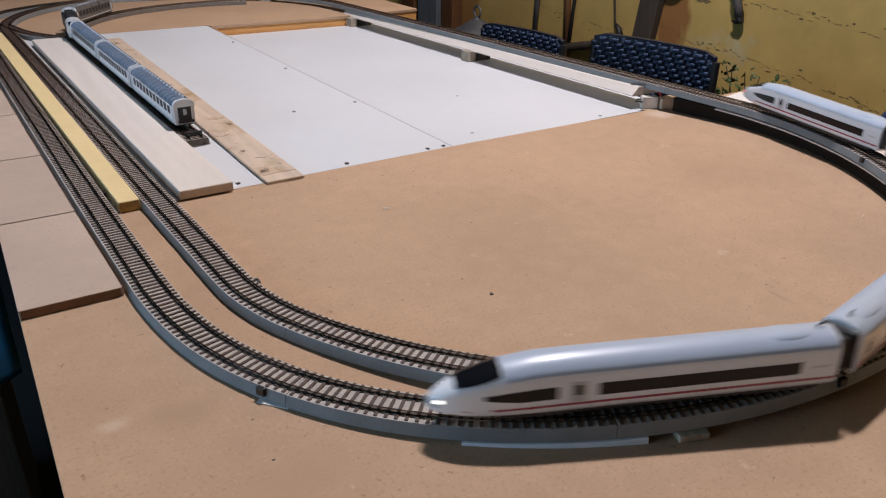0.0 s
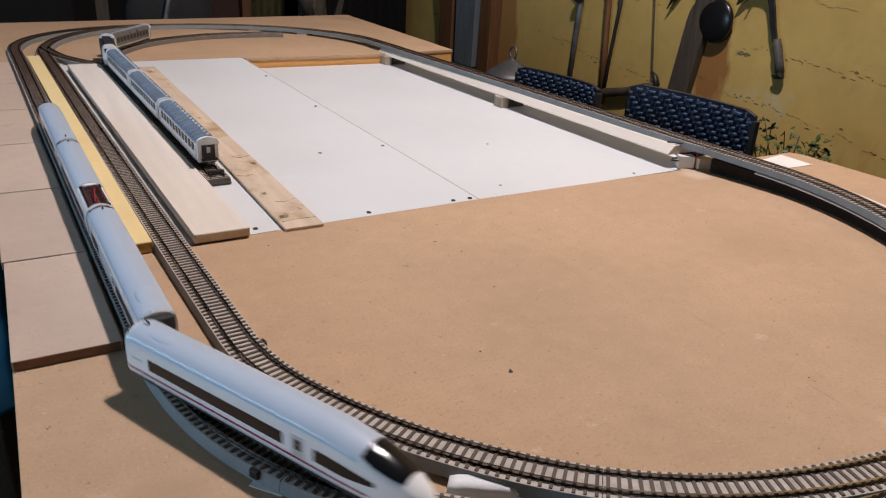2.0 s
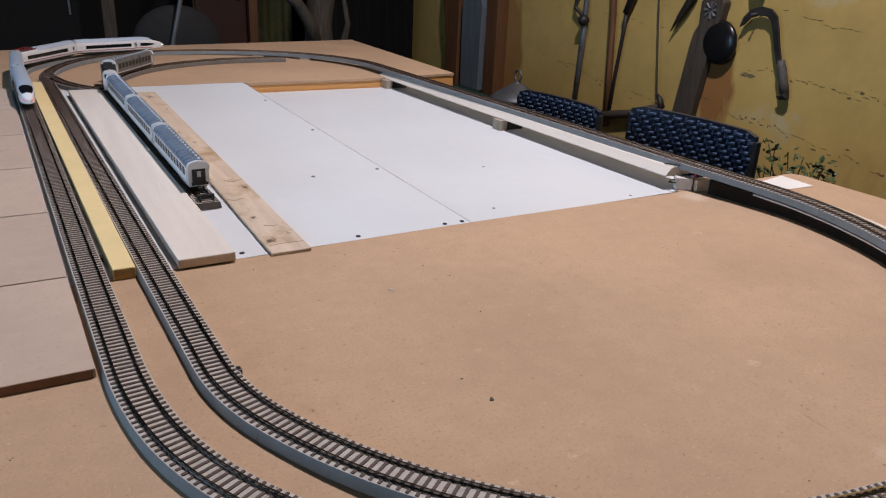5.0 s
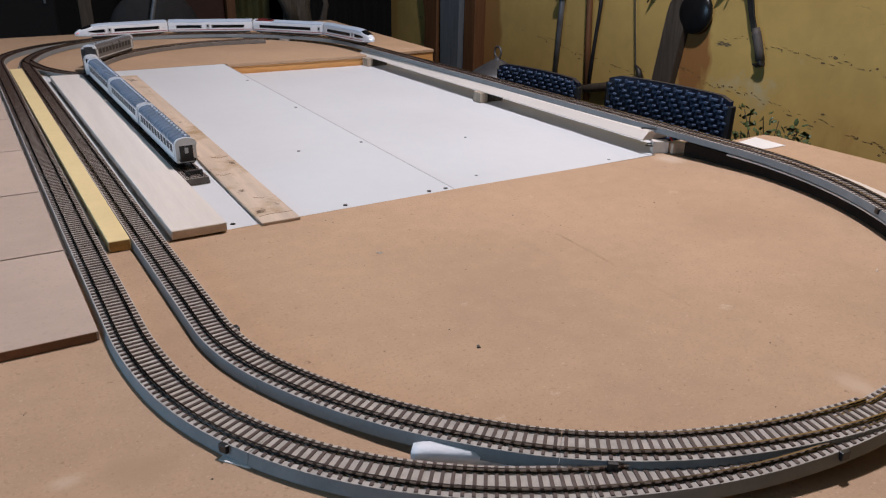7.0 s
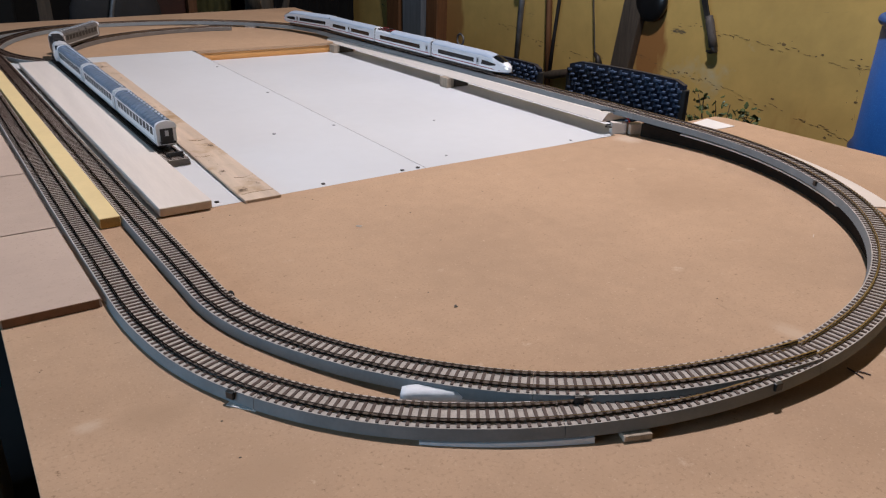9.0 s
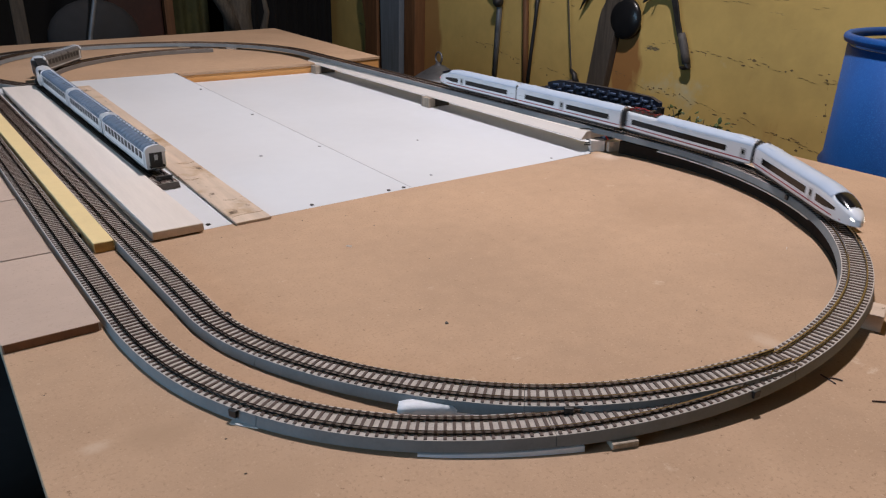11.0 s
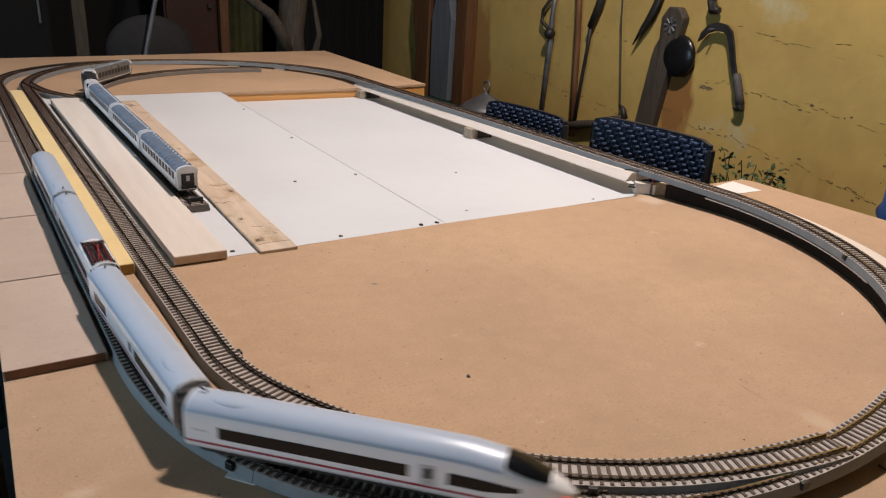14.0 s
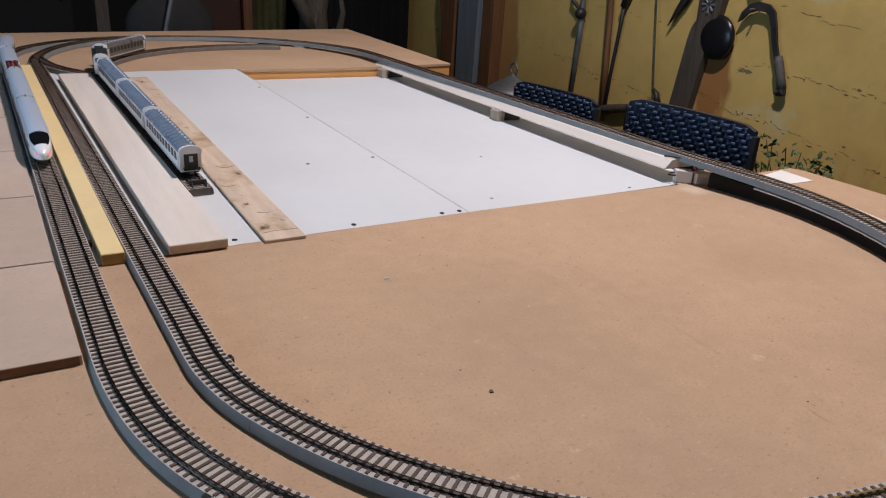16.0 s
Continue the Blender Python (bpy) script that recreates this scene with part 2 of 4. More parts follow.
weathered(MDF, (0.53, 0.375, 0.255), 0.58, 0.68, 480.0)
weathered(MDF_L, (0.40, 0.30, 0.24), 0.56, 0.70, 300.0)
weathered(MDF_L, (0.36, 0.26, 0.20), 0.62, 0.72, 9.0)


def stained(m, color, centre, size, soft=0.35):
    """Adds one ragged stain of its own place and size (metres) to a material."""
    n, l = nodes_of(m)
    b = n["Principled BSDF"]
    old = b.inputs["Base Color"].links[0].from_socket
    tc, mp, nz, add, gr, rp, mx = (n.new(k) for k in ("ShaderNodeTexCoord", "ShaderNodeMapping", "ShaderNodeTexNoise", "ShaderNodeVectorMath", "ShaderNodeTexGradient", "ShaderNodeValToRGB", "ShaderNodeMix"))
    mp.vector_type = "TEXTURE"
    mp.inputs["Location"].default_value, mp.inputs["Scale"].default_value = centre, size
    nz.inputs["Scale"].default_value, nz.inputs["Detail"].default_value = 2.2, 6
    add.operation = "MULTIPLY_ADD"
    add.inputs[1].default_value = (0.9, 0.9, 0.9)
    gr.gradient_type = "SPHERICAL"
    rp.color_ramp.elements[0].position, rp.color_ramp.elements[1].position = 0.05, 0.05 + soft
    rp.color_ramp.elements[1].color = (0.85, 0.85, 0.85, 1)
    mx.data_type = "RGBA"
    shift = n.new("ShaderNodeVectorMath")
    shift.operation = "SUBTRACT"
    shift.inputs[1].default_value = (0.45, 0.45, 0.45)
    l.new(tc.outputs["Object"], mp.inputs["Vector"])
    l.new(mp.outputs["Vector"], nz.inputs["Vector"])
    l.new(nz.outputs["Color"], add.inputs[0])
    l.new(mp.outputs["Vector"], add.inputs[2])
    l.new(add.outputs["Vector"], shift.inputs[0])
    l.new(shift.outputs["Vector"], gr.inputs["Vector"])
    l.new(gr.outputs["Color"], rp.inputs["Fac"])
    l.new(rp.outputs["Color"], mx.inputs["Factor"])
    l.new(old, mx.inputs["A"])
    mx.inputs["B"].default_value = (*color, 1)
    l.new(mx.outputs["Result"], b.inputs["Base Color"])


stained(WALL_Y, (0.30, 0.115, 0.03), (2.4, 2.175, -0.07), (0.3, 0.10, 0.24))
stained(WALL_Y, (0.36, 0.17, 0.05), (2.4, 3.55, -0.10), (0.3, 0.12, 0.40))
stained(MDF, (0.415, 0.276, 0.175), (0.165, 0.50, 0.0), (0.050, 0.030, 0.1), 0.8)
stained(MDF, (0.385, 0.255, 0.160), (0.125, 0.60, 0.0), (0.040, 0.022, 0.1), 0.8)
stained(MDF, (0.52, 0.38, 0.27), (0.082, 0.61, 0.0), (0.014, 0.009, 0.1), 0.7)
stained(MDF, (0.52, 0.38, 0.27), (0.620, 0.428, 0.0), (0.016, 0.030, 0.1), 0.7)
stained(MDF, (0.54, 0.42, 0.32), (0.985, 0.968, 0.0), (0.030, 0.030, 0.1), 0.7)
PLY = mat("stained_plywood", (0.56, 0.44, 0.34), 0.6, var=0.14, scale=14, streak=(6, 0.4, 6), bump=0.1)
weathered(PLY, (0.36, 0.24, 0.13), 0.52, 0.64, 9.0)
weathered(PLY, (0.10, 0.06, 0.03), 0.60, 0.66, 34.0, (1, 0.7, 1))
STRIP_G = mat("grey_strip", (0.40, 0.40, 0.41), 0.7, var=0.05, scale=20)
# Near-black colour holds the shade under the raised curve.
STRIP_SHADE = mat("strip_shade", (0.020, 0.013, 0.009), 0.9, spec=0.15, var=0.25, scale=30, bump=0.2)
PENCIL = mat("pencil_mark", (0.40, 0.265, 0.168), 0.7, var=0.35, scale=60)
CRACK = mat("plaster_crack", (0.17, 0.115, 0.05), 0.9, var=0.3, scale=60)
weathered(PINE, (0.33, 0.22, 0.12), 0.55, 0.66, 11.0)
weathered(PINE, (0.16, 0.09, 0.04), 0.66, 0.70, 60.0)

# ---- room ----
FZ = -0.75
tagged(part("floor", box(-2.6, 2.40, -2.6, 5.15, FZ - 0.1, FZ), FLOOR), "concrete workshop floor, near-black to hold the table's shade", "floor", kind="structure")
tagged(part("wall_east", box(2.40, 2.55, -2.6, 5.15, FZ - 0.1, 2.4), WALL_Y), "yellow painted rough plaster wall with cracks", "wall", kind="structure")
tagged(part("wall_north", box(-2.6, 2.55, 5.15, 5.3, FZ - 0.1, 2.4), SHADE_DARK), "back wall of the workshop, its shade put into near-black", "wall", kind="structure")
# out-of-view wall; its opening is added for the cool fill lamp
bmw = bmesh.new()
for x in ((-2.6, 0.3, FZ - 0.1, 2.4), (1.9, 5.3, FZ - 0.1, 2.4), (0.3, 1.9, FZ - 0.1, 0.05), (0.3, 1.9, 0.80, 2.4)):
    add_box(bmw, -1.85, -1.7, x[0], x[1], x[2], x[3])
tagged(part("wall_west", bmw, SHADE_DARK), "near-black side wall, out of view, with an added window opening", "wall", kind="structure")
tagged(part("wall_south", box(-2.75, 2.55, -2.75, -2.6, FZ - 0.1, 2.4), WALL_Y), "yellow painted plaster wall", "wall", kind="structure")
tagged(part("ceiling", box(-2.75, 2.55, -2.75, 5.3, 2.4, 2.5), CEIL), "plain dull boarded ceiling", "ceiling", kind="structure")
lamp = thing("ceiling_lamp", "small lit ceiling lamp with a pale diffuser", "lamp")
part("base", cyl((1.08, 1.18, 2.36), (1.08, 1.18, 2.40), 0.09, n=24), ZINC, lamp)
part("diffuser", cyl((1.08, 1.18, 2.33), (1.08, 1.18, 2.36), 0.06, 0.08, n=24), BULB, lamp)


# ---- table and boards ----
def ramp_z(y):
    return 0.023 * min(1, max(0, (y - 1.0) / 1.06))


table = thing("table", "large table with teal painted top edge", "table")
part("tabletop", prism([(0.047, 0.10), (1.262, 0.10), (1.262, 1.0), (1.06, 1.002), (1.06, 2.72), (0.047, 2.72)], -0.045, -0.0165, 0.002), TEAL, table)
for x in (0.12, 0.98):
    for y in (0.22, 1.4, 2.6):
        part("leg", box(x - 0.03, x + 0.03, y - 0.03, y + 0.03, FZ, -0.045, 0.003), WOOD_D, table)

tagged(part("base_board", prism([(0.045, 0.10), (1.272, 0.10), (1.272, 0.985), (1.262, 1.006), (1.07, 1.003), (0.982, 1.004), (0.985, 0.9965), (0.62, 0.9985), (0.40, 0.994), (0.046, 0.982)], -0.016, 0.0, 0.0006), MDF), "brown fibreboard sheet lying on the table", "board")
flat = thing("white_panel", "flat white laminate panel between the boards", "panel", "white panels")
part("sheet", prism([(0.6065, 0.9995), (1.05, 1.0045), (1.05, 2.05), (0.5895, 2.05)], -0.016, -0.002), WHITE, flat)
for x, y in ((0.667, 1.042), (0.90, 1.016), (0.775, 1.242)):
    part("screw", cyl((x, y, -0.003), (x, y, -0.0014), 0.0024, n=10), ZINC, flat)
ramp = thing("ramp_panel", "white laminate panel sloping up to the far board", "panel", "white panels")
part("sheet", prism([(0.05, 0.9845), (0.40, 0.9955), (0.604, 0.9992), (0.5865, 2.068), (0.03, 2.055)], -0.016, lambda x, y: ramp_z(y) - 0.0006), WHITE, ramp)
part("edge_strip", prism([(0.6025, 1.0005), (0.6038, 1.0005), (0.5863, 2.067), (0.5850, 2.067)], lambda x, y: ramp_z(y) - 0.0008, lambda x, y: ramp_z(y) - 0.0002), STRIP_G, ramp, "grey worn edge of the panel")
for x, y in ((0.588, 1.268), (0.580, 1.548), (0.575, 1.84), (0.478, 1.262)):
    part("screw", cyl((x, y, ramp_z(y) - 0.001), (x, y, ramp_z(y) + 0.0004), 0.0028, n=10), ZINC, ramp)
for x in (0.444, 0.567, 0.593, 0.30):
    part("screw", cyl((x, 1.006, -0.001), (x, 1.006, 0.0006), 0.003, n=10), IRON, ramp)

far = thing("far_board", "brown fibreboard end board on an orange pine batten", "board")
part("sheet", prism([(0.02, 2.056), (0.586, 2.07), (0.591, 2.052), (0.95, 2.052), (1.20, 2.085), (1.255, 2.98), (0.02, 2.80)], 0.016, 0.0232, 0.0005), MDF, far)
part("batten", prism([(0.590, 2.0545), (0.95, 2.0545), (1.198, 2.087), (1.195, 2.13), (0.95, 2.09), (0.590, 2.09)], -0.016, 0.0158), ORANGE, far, "orange pine batten")
part("frame", prism([(0.05, 2.15), (1.19, 2.15), (1.23, 2.92), (0.05, 2.75)], -0.0165, 0.0158), WOOD_D, far)

# tiles beside the outer track
tiles = [(0.788, 0.9885), (0.9915, 1.1985), (1.2015, 1.4095), (1.4125, 1.6195), (1.6225, 1.8295), (1.8325, 2.05)]
for i, (y0, y1) in enumerate(tiles):
    e = lambda y: 0.1255 - 0.0325 * (y - 0.79)
    t_ = thing("fibreboard_tile", "pale fibreboard tile with a dark cut edge beside the track", "tile", "tiles beside the track")
    zt = 0.0085
    part("slab", prism([(0.046 - 0.01 * i / 5, y0), (e(y0), y0), (e(y1), y1), (0.046 - 0.01 * i / 5, y1)], lambda x, y: max(0.0, ramp_z(y)) + 0.0002, lambda x, y: ramp_z(y) + zt, 0.0005), MDF_L, t_)
    zc = ramp_z(y0)
    part("cut_edge", box(0.0475 - 0.01 * i / 5, e(y0) - 0.002, y0 - (0.0008 if i == 0 else 0.0022), y0 + 0.0001, zc + 0.0004, zc + (0.0082 if i == 0 else 0.0030)), MDF_EDGE, t_, "dark brown cut edge")


def strip_board(name, label, near, farr, t0, t1, material, category, cut=None):
    """A long board on the slope: near and far ends as (x0, x1, y)."""
    b = thing(name, label, category)
    c = [(near[0], near[2]), (near[1], near[2]), (farr[1], farr[2]), (farr[0], farr[2])]
    part("plank", prism(c, lambda x, y: ramp_z(y) + t0, lambda x, y: ramp_z(y) + t1, 0.0006), material, b)
    if cut:
        part("cut_end", box(near[0] + 0.001, near[1] - 0.001, near[2] - 0.0009, near[2] - 0.0001, t0 + 0.0008, t1 - 0.0008), cut, b, "rough darker cut end")
    return b


strip_board("foam_strip", "yellow insulation foam strip between two tracks", (0.161, 0.183, 0.981), (0.121, 0.146, 2.10), 0.0002, 0.0125, FOAM_Y, "strip", FOAM_C)
strip_board("pale_board", "whitish pine board beside the inner track", (0.226, 0.287, 0.982), (0.192, 0.254, 1.98), 0.002, 0.0125, PINE_W, "board", PINE)
plank = strip_board("thin_plank", "stained thin plywood plank with worn patches", (0.328, 0.375, 0.982), (0.320, 0.364, 1.97), 0.0002, 0.004, PLY, "plank")
for pts in ([(0.331, 1.004), (0.345, 1.007), (0.374, 1.006)], [(0.345, 1.072), (0.356, 1.066), (0.372, 1.075)], [(0.328, 1.185), (0.338, 1.178), (0.349, 1.183)], [(0.345, 1.27), (0.355, 1.262), (0.369, 1.268)]):
    part("crack", tube([(x, y, ramp_z(y) + 0.0041) for x, y in pts], 0.0006, 5), CRACK, plank, "dark hairline crack")

# raised straight: beam on blocks
beam = bmesh.new()
ends = [[beam.verts.new((x + dx, y, z)) for x, z in ((0.973, 0.0195), (0.973, 0.0208), (0.9845, 0.0322), (0.9865, 0.033), (1.035, 0.033), (1.035, 0.0195))] for y, dx in ((1.02, 0.0), (2.10, -0.0035))]
for k in range(6):
    beam.faces.new((ends[0][k], ends[0][(k + 1) % 6], ends[1][(k + 1) % 6], ends[1][k]))
beam.faces.new(ends[0])
beam.faces.new(ends[1][::-1])
bmesh.ops.recalc_face_normals(beam, faces=beam.faces)
tagged(part("beam", beam, PINE_W), "white painted batten carrying the raised track", "beam")
for x, y, w in ((0.961, 1.48, 0.06), (0.956, 2.025, 0.062)):
    b = thing("support_block", "weathered pine block under the raised batten", "block", "support blocks")
    part("block", box(x, x + 0.018, y - 0.004, y + 0.025, -0.0018, 0.0193, 0.001), PINE_G, b)
    part("crosspiece", box(x + 0.0185, x + w, y, y + 0.022, -0.0018, 0.0193, 0.001), WOOD_D, b)
tagged(part("support_block", prism([(0.986, 1.008), (1.007, 0.9935), (1.0162, 1.0075), (0.9955, 1.0235)], 0.0002, 0.0193, 0.001), PINE_W), "whitish block under the raised batten end", "block", "support blocks")
tagged(part("support_block", prism([(1.0095, 0.987), (1.037, 0.980), (1.041, 1.001), (1.0135, 1.003)], 0.0002, 0.0178, 0.001), PINE), "pale wooden block under the raised track", "block", "support blocks")
tagged(part("packing_piece", prism([(1.0376, 0.9798), (1.048, 0.977), (1.052, 0.999), (1.0416, 1.001)], 0.0002, 0.0170, 0.0006), WOOD_B), "small brown packing piece beside the block", "block", "support blocks")

# ---- track plan: lengths and degrees of right turn ----
LOOP_SEGS = [(1.427, 0), (0.658, 90.97), (0.7447, 90.05), (1.3101, 0), (0.3305, 37.87), (0.2482, 35.74), (0.4427, 53.33), (0.2535, 43.29), (0.0928, 8.82)]
INNER_SEGS = [(0.12, 16.0), (0.1353, 25.57), (0.2003, 20.42), (0.096, 20.22), (1.3686, 0), (0.3407, 33.31), (0.22, 30)]
SIDING_SEGS = [(0.80, 0), (0.80, 103)]
BRANCH_SEGS = [(0.10, -4), (0.14, -26), (0.14, 22)]


def lay(start, segs, step=0.004):
    x, y, h = start
    pts = [(x, y)]
    for length, turn in segs:
        n = max(2, round(length / step))
        d = radians(turn) / n
        for _ in range(n):
            h += d / 2
            x, y = x + math.sin(h) * length / n, y + math.cos(h) * length / n
            h += d / 2
            pts.append((x, y))
    return pts


class Run:
    """A track's centre line: plan and height over its length."""

    def __init__(self, start, segs, heights, closed=False):
        p = np.array(lay(start, segs))
        self.s = np.r_[0, np.cumsum(np.hypot(*np.diff(p, axis=0).T))]
        self.total = float(self.s[-1])
        if closed:
            p = p - np.outer(self.s / self.total, p[-1] - p[0])
        self.p, self.closed = p, closed
        z = np.interp(self.s, *zip(*heights))
        k = 20
        zz = np.r_[[z[0]] * k, z, [z[-1]] * k]
        self.z = np.convolve(zz, np.ones(2 * k + 1) / (2 * k + 1), "valid")

    def at(self, s):
        s = s % self.total if self.closed else min(self.total, max(0, s))
        return Vector((np.interp(s, self.s, self.p[:, 0]), np.interp(s, self.s, self.p[:, 1]), np.interp(s, self.s, self.z)))

    def way(self, s):
        a, b = s - 0.004, s + 0.004
        if not self.closed:
            a, b = max(0, a), min(self.total, b)
        return (self.at(b) - self.at(a)).normalized()


LOOP = Run((0.146, 0.78, -0.0316), LOOP_SEGS, [(0, 0.0002), (0.22, 0.0002), (1.29, 0.0236), (2.1, 0.0238), (2.83, 0.0329), (3.90, 0.0329), (3.98, 0.0312), (4.06, 0.0275), (4.14, 0.024), (4.22, 0.022), (4.30, 0.0208), (4.38, 0.0204), (4.47, 0.0204), (4.55, 0.0202), (4.62, 0.0192), (4.72, 0.0172), (4.80, 0.0150), (4.90, 0.0115), (5.0, 0.0068), (5.06, 0.0050), (5.12, 0.0034), (5.18, 0.0022), (5.26, 0.0010), (5.40, 0.0003), (5.507, 0.0002)], True)
# the raised curve swings a little wide
WIDE = ((3.90, 0, 0), (3.98, 0.0057, 0.0052), (4.06, 0.0182, 0.0149), (4.14, 0.0293, 0.0214), (4.22, 0.0336, 0.0218), (4.30, 0.0339, 0.0196), (4.38, 0.0312, 0.016), (4.47, 0.0242, 0.0109), (4.55, 0.0146, 0.006), (4.62, 0.0076, 0.0029), (4.74, 0, 0))
ws, wx, wy = zip(*WIDE)
bulge = np.stack([np.convolve(np.interp(LOOP.s, ws, w), np.ones(31) / 31, "same") for w in (wx, wy)], axis=1)
LOOP.p = LOOP.p + bulge
INNER = Run((0.5636, 0.3882, -1.4725), INNER_SEGS, [(0, 0.0150), (0.12, 0.0140), (0.22, 0.0090), (0.30, 0.0045), (0.40, 0.0006), (0.785, 0.0006), (1.845, 0.0240), (2.6, 0.0245)])
SIDING = Run((0.2992, 1.165, -0.030), SIDING_SEGS, [(0, ramp_z(1.165) + 0.0004), (0.88, 0.0240), (1.6, 0.0240)])
BRANCH = Run((0.163, 2.225, radians(172)), BRANCH_SEGS, [(0, 0.0246), (0.17, 0.0240), (0.30, 0.0215), (0.38, 0.0206)])
BED_H, RAIL_H = 0.009, 0.0125

sm = bmesh.new()
add_box(sm, -0.0012, 0.0012, -0.0142, 0.0142, 0.0, 0.0010)
SLEEPER_MESH = bpy.data.meshes.new("sleeper")
sm.to_mesh(SLEEPER_MESH)
sm.free()
SLEEPER_MESH.materials.append(SLEEPER)


def sweep(run, s0, s1, profile, step, close=False):
    """A profile (side, height; -1 is the board's top) drawn along a run from s0 to s1, with end caps."""
    bm = bmesh.new()
    n = max(2, round((s1 - s0) / step))
    rings = []
    for i in range(n + 1):
        s = s0 + (s1 - s0) * i / n
        a, w = run.at(s), run.way(s)
        side = Vector((w.y, -w.x, 0)).normalized()
        rings.append([bm.verts.new(a + side * u + Vector((0, 0, v if v > -0.5 else 0.0002 - a.z))) for u, v in profile])
    m = len(profile)
    for r, q in zip(rings, rings[1:]):
        for k in range(m):
            bm.faces.new((r[k], q[k], q[(k + 1) % m], r[(k + 1) % m]))
    bm.faces.new(rings[0])
    bm.faces.new(rings[-1][::-1])
    bmesh.ops.recalc_face_normals(bm, faces=bm.faces)
    return bm


def track_piece(run, s0, s1, label, side=None):
    t_ = thing("track_piece", label, "model track", "track pieces")
    g = 0.0002
    bed = part("roadbed", sweep(run, s0 + g, s1 - g, [(-0.0170, 0.0), (-0.0152, BED_H), (0.0152, BED_H), (0.0170, 0.0)], 0.012), side or BED, t_)
    bed.data.materials.append(BALLAST)
    for p in bed.data.polygons:
        if p.normal.z > 0.7:
            p.material_index = 1
    for u in (-0.0084, 0.0084):
        part("rail", sweep(run, s0 + g, s1 - g, [(u - 0.0011, BED_H + 0.001), (u - 0.00045, BED_H + 0.0016), (u - 0.0006, RAIL_H), (u + 0.0006, RAIL_H), (u + 0.00045, BED_H + 0.0016), (u + 0.0011, BED_H + 0.001)], 0.012), RAIL, t_)
    n = max(1, round((s1 - s0) / 0.0067))
    for i in range(n):
        s = s0 + (i + 0.5) * (s1 - s0) / n
        a, w = run.at(s), run.way(s)
        o = new("sleeper", SLEEPER_MESH)
        o.parent = t_
        o.matrix_basis = Matrix.Translation(a + Vector((0, 0, BED_H - 0.0002))) @ w.to_track_quat("X", "Z").to_matrix().to_4x4()
    return t_


def lay_track(run, pieces, label, side=None):
    for i in range(pieces):
        track_piece(run, run.total * i / pieces, run.total * (i + 1) / pieces, label, side)


lay_track(LOOP, 26, "grey bedded model track with brown sleepers, outer loop")
lay_track(INNER, 11, "grey bedded model track with brown sleepers, inner line")
lay_track(SIDING, 7, "grey bedded model track with brown sleepers, siding", BED_BR)
lay_track(BRANCH, 2, "grey bedded turnout leg leading to the siding")

# supports under the climbing curve
a, d = LOOP.at(4.70), LOOP.way(4.70)
b = part("riser_block", box(-0.016, 0.016, -0.012, 0.030, 0.0002, a.z - 0.0008, 0.0008), PINE)
b.matrix_basis = Matrix.Translation((a.x, a.y, 0)) @ Matrix.Rotation(math.atan2(d.y, d.x), 4, "Z")
tagged(b, "pale wooden riser block under the curved track", "block", "riser blocks")
a, d = LOOP.at(5.035), LOOP.way(5.035)
b = part("riser_block", box(-0.0105, 0.0105, -0.013, 0.0215, 0.0002, a.z - 0.0008, 0.0008), PINE_G)
b.matrix_basis = Matrix.Translation((a.x, a.y, 0)) @ Matrix.Rotation(math.atan2(d.y, d.x), 4, "Z")
tagged(b, "grey wooden riser block under the curved track", "block", "riser blocks")
tagged(part("foam_pad", sweep(LOOP, 5.064, 5.178, [(-0.0188, -1), (-0.0180, -0.0006), (0.013, -0.0006), (0.013, -1)], 0.012), FOAM_W), "white foam pad packed under the outer track", "pad", "foam pads")
wedge = bmesh.new()
rings = []
for k in range(25):
    q = k / 24
    x, y = 0.2765 + 0.108 * q, 0.5215 - 0.066 * q - 0.006 * q * (1 - q)
    h = 0.0030 + 0.0080 * (1 - min(1, max(0, (q - 0.30) / 0.24)) ** 2 * (3 - 2 * min(1, max(0, (q - 0.30) / 0.24)))) * (1 - 0.25 * max(0, 0.06 - q) / 0.06)
    fx, fy = 0.62, 0.785
    rings.append([wedge.verts.new((x + fx * u, y + fy * u, z)) for u, z in ((-0.004, 0.0003), (-0.0032, h * 0.8), (-0.0015, h), (0.008, h), (0.008, 0.0003))])
for r, q in zip(rings, rings[1:]):
    for k in range(5):
        wedge.faces.new((r[k], q[k], q[(k + 1) % 5], r[(k + 1) % 5]))
wedge.faces.new(rings[0])
wedge.faces.new(rings[-1][::-1])
bmesh.ops.recalc_face_normals(wedge, faces=wedge.faces)
tagged(part("foam_pad", wedge, FOAM_W, smooth=True), "white foam wedge packed beside the inner track", "pad", "foam pads")
tagged(part("foam_pad", sweep(INNER, 0.15, 0.258, [(-0.0215, -1), (-0.0200, -0.0008), (0.012, -0.0008), (0.012, -1)], 0.012), FOAM_W), "white foam pad packed under the inner track", "pad", "foam pads")
# strip set back under the raised curve, coloured as the shade below the bed
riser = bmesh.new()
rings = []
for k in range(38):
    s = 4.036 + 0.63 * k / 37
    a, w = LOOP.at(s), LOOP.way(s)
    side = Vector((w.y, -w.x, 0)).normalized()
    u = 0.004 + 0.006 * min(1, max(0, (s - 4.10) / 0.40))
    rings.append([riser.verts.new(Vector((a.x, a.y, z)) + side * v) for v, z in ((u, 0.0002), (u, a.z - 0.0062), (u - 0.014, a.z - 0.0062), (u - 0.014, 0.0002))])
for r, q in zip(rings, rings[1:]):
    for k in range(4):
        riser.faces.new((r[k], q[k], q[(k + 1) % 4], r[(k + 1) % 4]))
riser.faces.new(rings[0])
